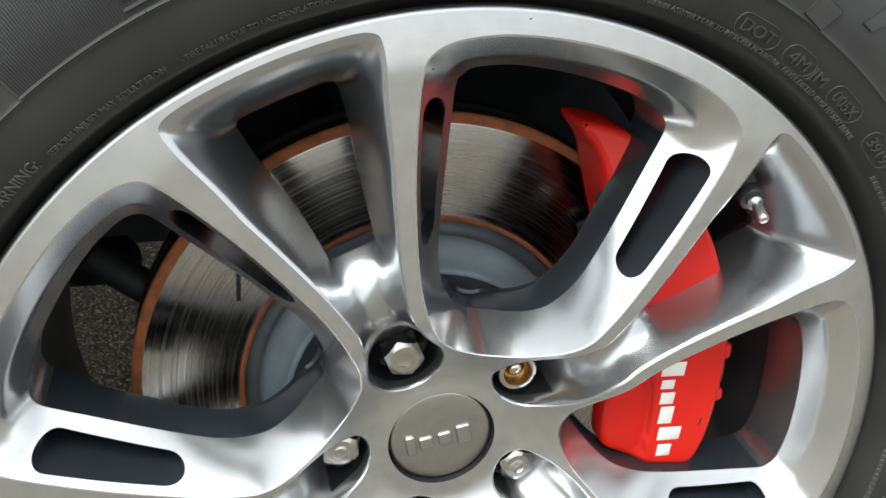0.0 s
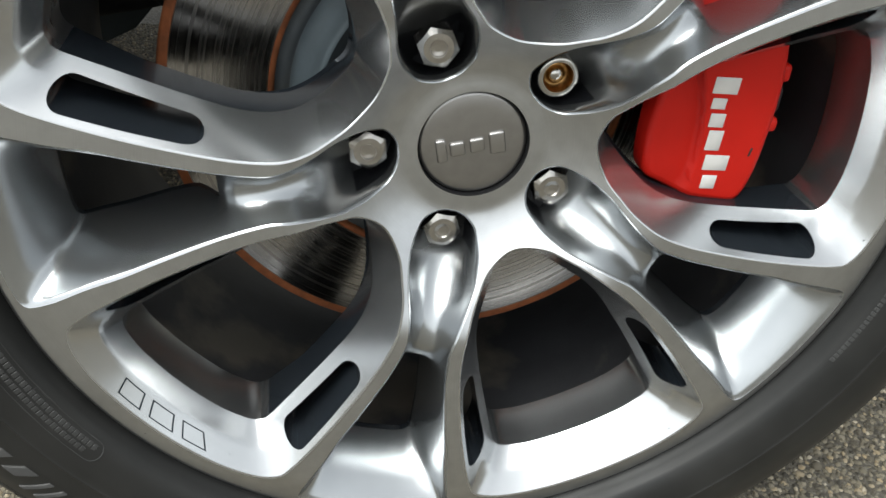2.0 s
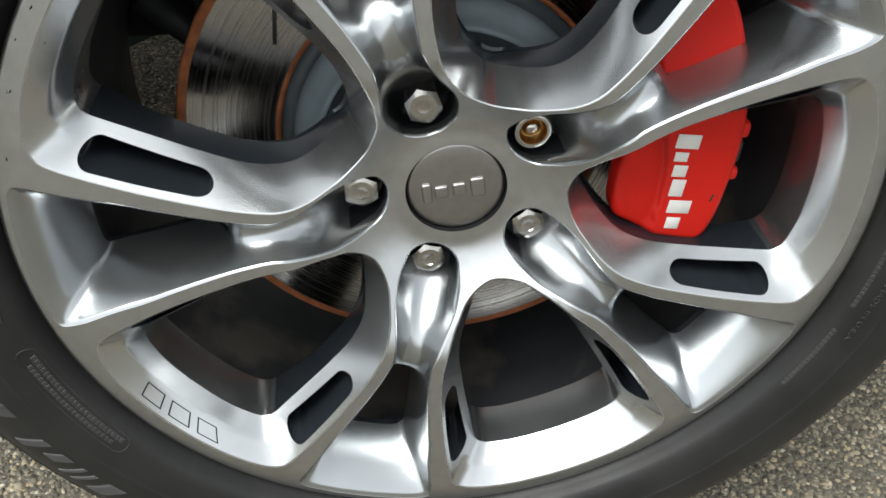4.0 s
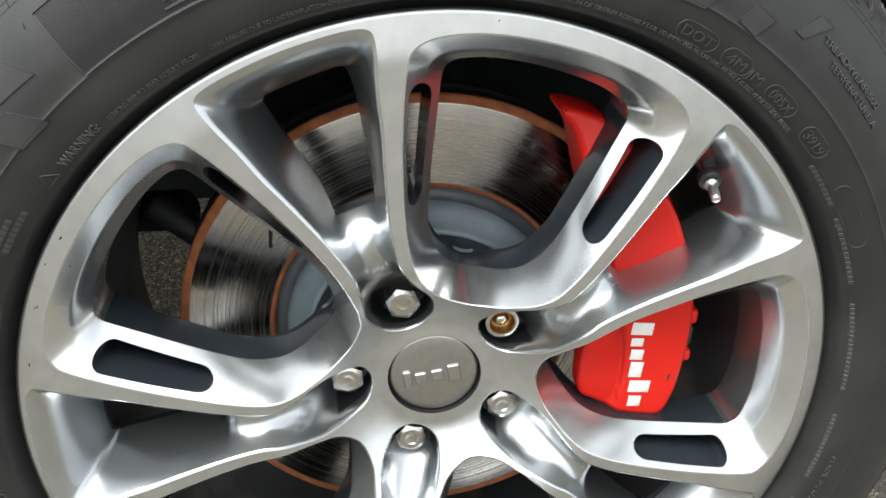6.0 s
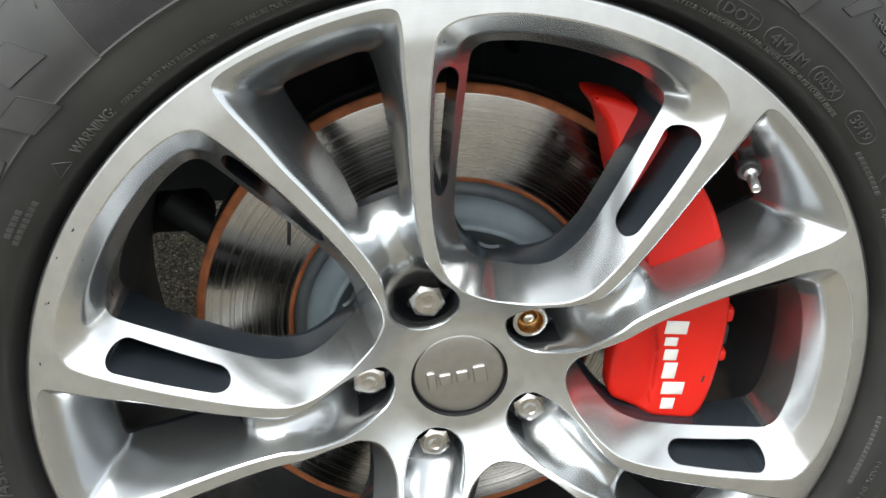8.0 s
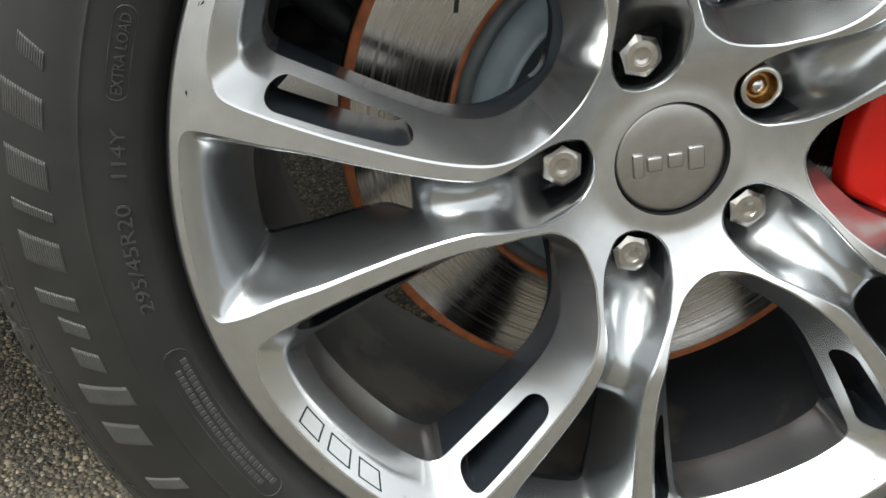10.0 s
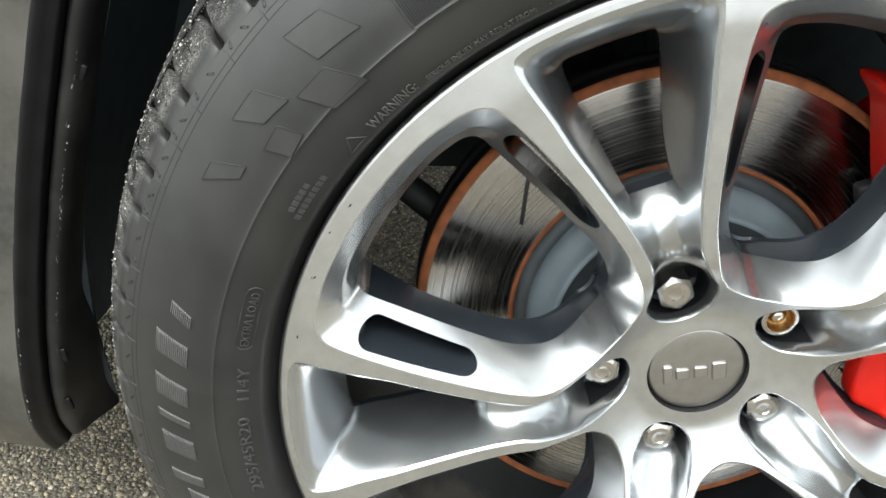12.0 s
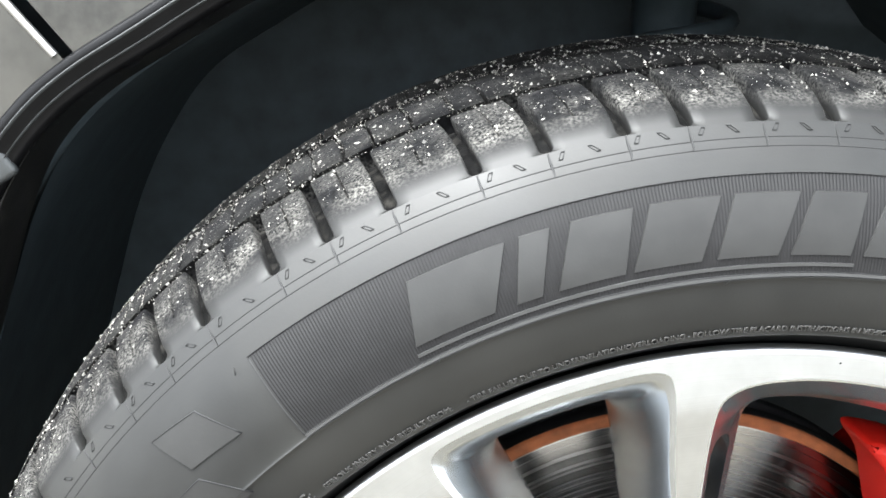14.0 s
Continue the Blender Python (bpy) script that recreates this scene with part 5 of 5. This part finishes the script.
sheet("bonnet", bonnet_point, 16, 16, PAINT, "dark grey bonnet")
sheet("bumper_front", lambda u, v: (-0.92 - 0.10 * math.sin(math.pi * u), body_y(-0.92, 0.2) + (1.70 - body_y(-0.92, 0.2)) * u, -0.14 + 0.76 * v), 16, 8, PAINT, "dark grey front of the car")

# grey ridges: highlight lines and dust along the arch moulding, put into colour
for dr_, w_ in ((-0.0048, 0.0009), (-0.0112, 0.0006)):
    arch_sweep("moulding_ridge", [(dr_ + w_, 0.0012 if dr_ < -0.01 else -0.0014), (dr_, -0.0006 if dr_ < -0.01 else -0.0032), (dr_ - w_, 0.0012 if dr_ < -0.01 else -0.0014)], 96, 150, BRACKET, "grey ridge for the moulding's highlight and dust line")

# two clips and a run of pale scratches on the liner's lip
for a in (186.5, 192.5, 157.0):
    ca, sa = math.cos(radians(a)), math.sin(radians(a))
    x, z = (arch_r(a) - 0.031) * ca, (arch_r(a) - 0.031) * sa
    add("liner_clip", box_mesh("liner_clip", 0.005, 0.004, 0.012, 0.0016, 3), PLASTIC, car, "small black plastic clip", pose(x, body_y(x, z) + 0.0145, z, 0, -(a - 180), 0))
scratch_rng = np.random.default_rng(8)
sc = []
for i in range(80):
    a = float(scratch_rng.uniform(155, 193))
    outer_one = a > 182 and scratch_rng.random() < 0.5
    dr = -0.0275 + 0.003 * float(scratch_rng.random()) if not outer_one else -0.003 + 0.002 * float(scratch_rng.random())
    r = arch_r(a) + dr
    base_y = body_y(arch_r(a) * math.cos(radians(a)), arch_r(a) * math.sin(radians(a)))
    yy = base_y + (0.0085 if not outer_one else -0.0018)
    ln_ = float(scratch_rng.uniform(0.0004, 0.0022)) * (1 if scratch_rng.random() < 0.7 else 2)
    w_ = float(scratch_rng.uniform(0.0001, 0.00025))
    da = math.degrees(ln_ / r)
    q = [(r - w_, a), (r - w_, a + da), (r + w_, a + da * 1.1), (r + w_, a + da * 0.2)]
    vs = [(rr * math.cos(radians(aa)), yy - 0.0003, rr * math.sin(radians(aa))) for rr, aa in q]
    vs += [(x, y + 0.0012, z) for x, y, z in vs]
    sc.append((vs, [(0, 1, 2, 3), (4, 7, 6, 5), (0, 4, 5, 1), (1, 5, 6, 2), (2, 6, 7, 3), (3, 7, 4, 0)]))
tagged(add("scratch", mesh_of("scratch", *join(sc)), GRIT, car, "pale scratches along the arch edge", None, False), kind="stuff")
tab = add("liner_bracket", box_mesh("liner_bracket", 0.030, 0.006, 0.018, 0.0028, 3), BRACKET, car, "grey plastic bracket in the arch", pose(-0.366, 0.0525, 0.322, 0, -32, 0))
add("bracket_hole", mesh_of("bracket_hole", [(x, y - 0.0034, z) for x, y, z in spin([(0.0, 0.0), (0.004, 0.0), (0.005, 0.0008)], 20)[0]], spin([(0.0, 0.0), (0.004, 0.0), (0.005, 0.0008)], 20)[1]), VALVE, tab, "pale rivet", pose(0.002, 0, -0.002))

# Painted seam edge made of bright metal, so its sky glint is built in.
seam_v, seam_f = [], []
for i in range(9):
    r = arch_r(130.75) + 0.004 + 0.30 * i / 8
    a = radians(130.75)
    x, z = r * math.cos(a), r * math.sin(a)
    for j in range(8):
        b = 2 * math.pi * j / 8
        seam_v.append((x + 0.0022 * math.cos(b) * -math.sin(a), body_y(x, z) + 0.001 + 0.0022 * math.sin(b), z + 0.0022 * math.cos(b) * math.cos(a)))
for i in range(8):
    for j in range(8):
        seam_f.append((i * 8 + j, i * 8 + (j + 1) % 8, (i + 1) * 8 + (j + 1) % 8, (i + 1) * 8 + j))
add("seam_edge", mesh_of("seam_edge", seam_v, seam_f), VALVE, car, "rounded panel edge at the seam, its sky glint in bright metal")

# ---- ground ----
ground = add("ground", mesh_of("ground", [(-60, -60, 0), (60, -60, 0), (60, 60, 0), (-60, 60, 0)], [(0, 1, 2, 3)]), ASPHALT)
tagged(ground, "coarse worn asphalt with pale stone chippings", "ground", kind="structure")


def chippings(x0, x1, y0, y1, step):
    """Rounded stones set close together: two rings of five and a crown each."""
    nx, ny = int((x1 - x0) / step), int((y1 - y0) / step)
    gx, gy = np.meshgrid(np.arange(nx), np.arange(ny))
    n = nx * ny
    r = np.random.default_rng(11)
    c = np.stack([x0 + (gx.ravel() + r.random(n)) * step, y0 + (gy.ravel() + r.random(n)) * step, np.zeros(n)], 1)
    size = step * (0.40 + 0.30 * r.random(n) + 0.45 * r.random(n) ** 14)
    ang = np.arange(5) * 2 * math.pi / 5
    low = np.stack([np.cos(ang), np.sin(ang), np.full(5, -0.25)], 1)
    mid = np.stack([0.82 * np.cos(ang + 0.6), 0.82 * np.sin(ang + 0.6), np.full(5, 0.42)], 1)
    base = np.concatenate([low, mid, [(0.0, 0.0, 0.72)]])
    v = base[None] + r.normal(size=(n, 11, 3)) * 0.13
    v[..., 1] *= (0.62 + 0.38 * r.random(n))[:, None]
    v[..., 2] *= (0.45 + 0.6 * r.random(n))[:, None]
    tilt = r.normal(size=(n, 2)) * 0.25
    v[..., 2] += v[..., 0] * tilt[:, :1] + v[..., 1] * tilt[:, 1:]
    a = r.random(n) * 6.283
    ca, sa = np.cos(a)[:, None], np.sin(a)[:, None]
    out = np.stack([v[..., 0] * ca - v[..., 1] * sa, v[..., 0] * sa + v[..., 1] * ca, v[..., 2]], 2) * size[:, None, None] + c[:, None]
    f = []
    for i in range(5):
        j = (i + 1) % 5
        f += [(i, j, 5 + i), (j, 5 + j, 5 + i), (5 + i, 5 + j, 10)]
    faces = (np.array(f)[None] + 11 * np.arange(n)[:, None, None]).reshape(-1, 3)
    return out.reshape(-1, 3).tolist(), faces.tolist()


stones = add("stone_chippings", mesh_of("stone_chippings", *join([chippings(-1.06, 0.62, -0.20, 0.98, 0.0053), chippings(-0.62, 0.05, 0.98, 1.45, 0.0057)])), STONE, None, "", None, True)
tagged(stones, "pale grey and tan stone chippings in the asphalt", "chippings", kind="stuff")
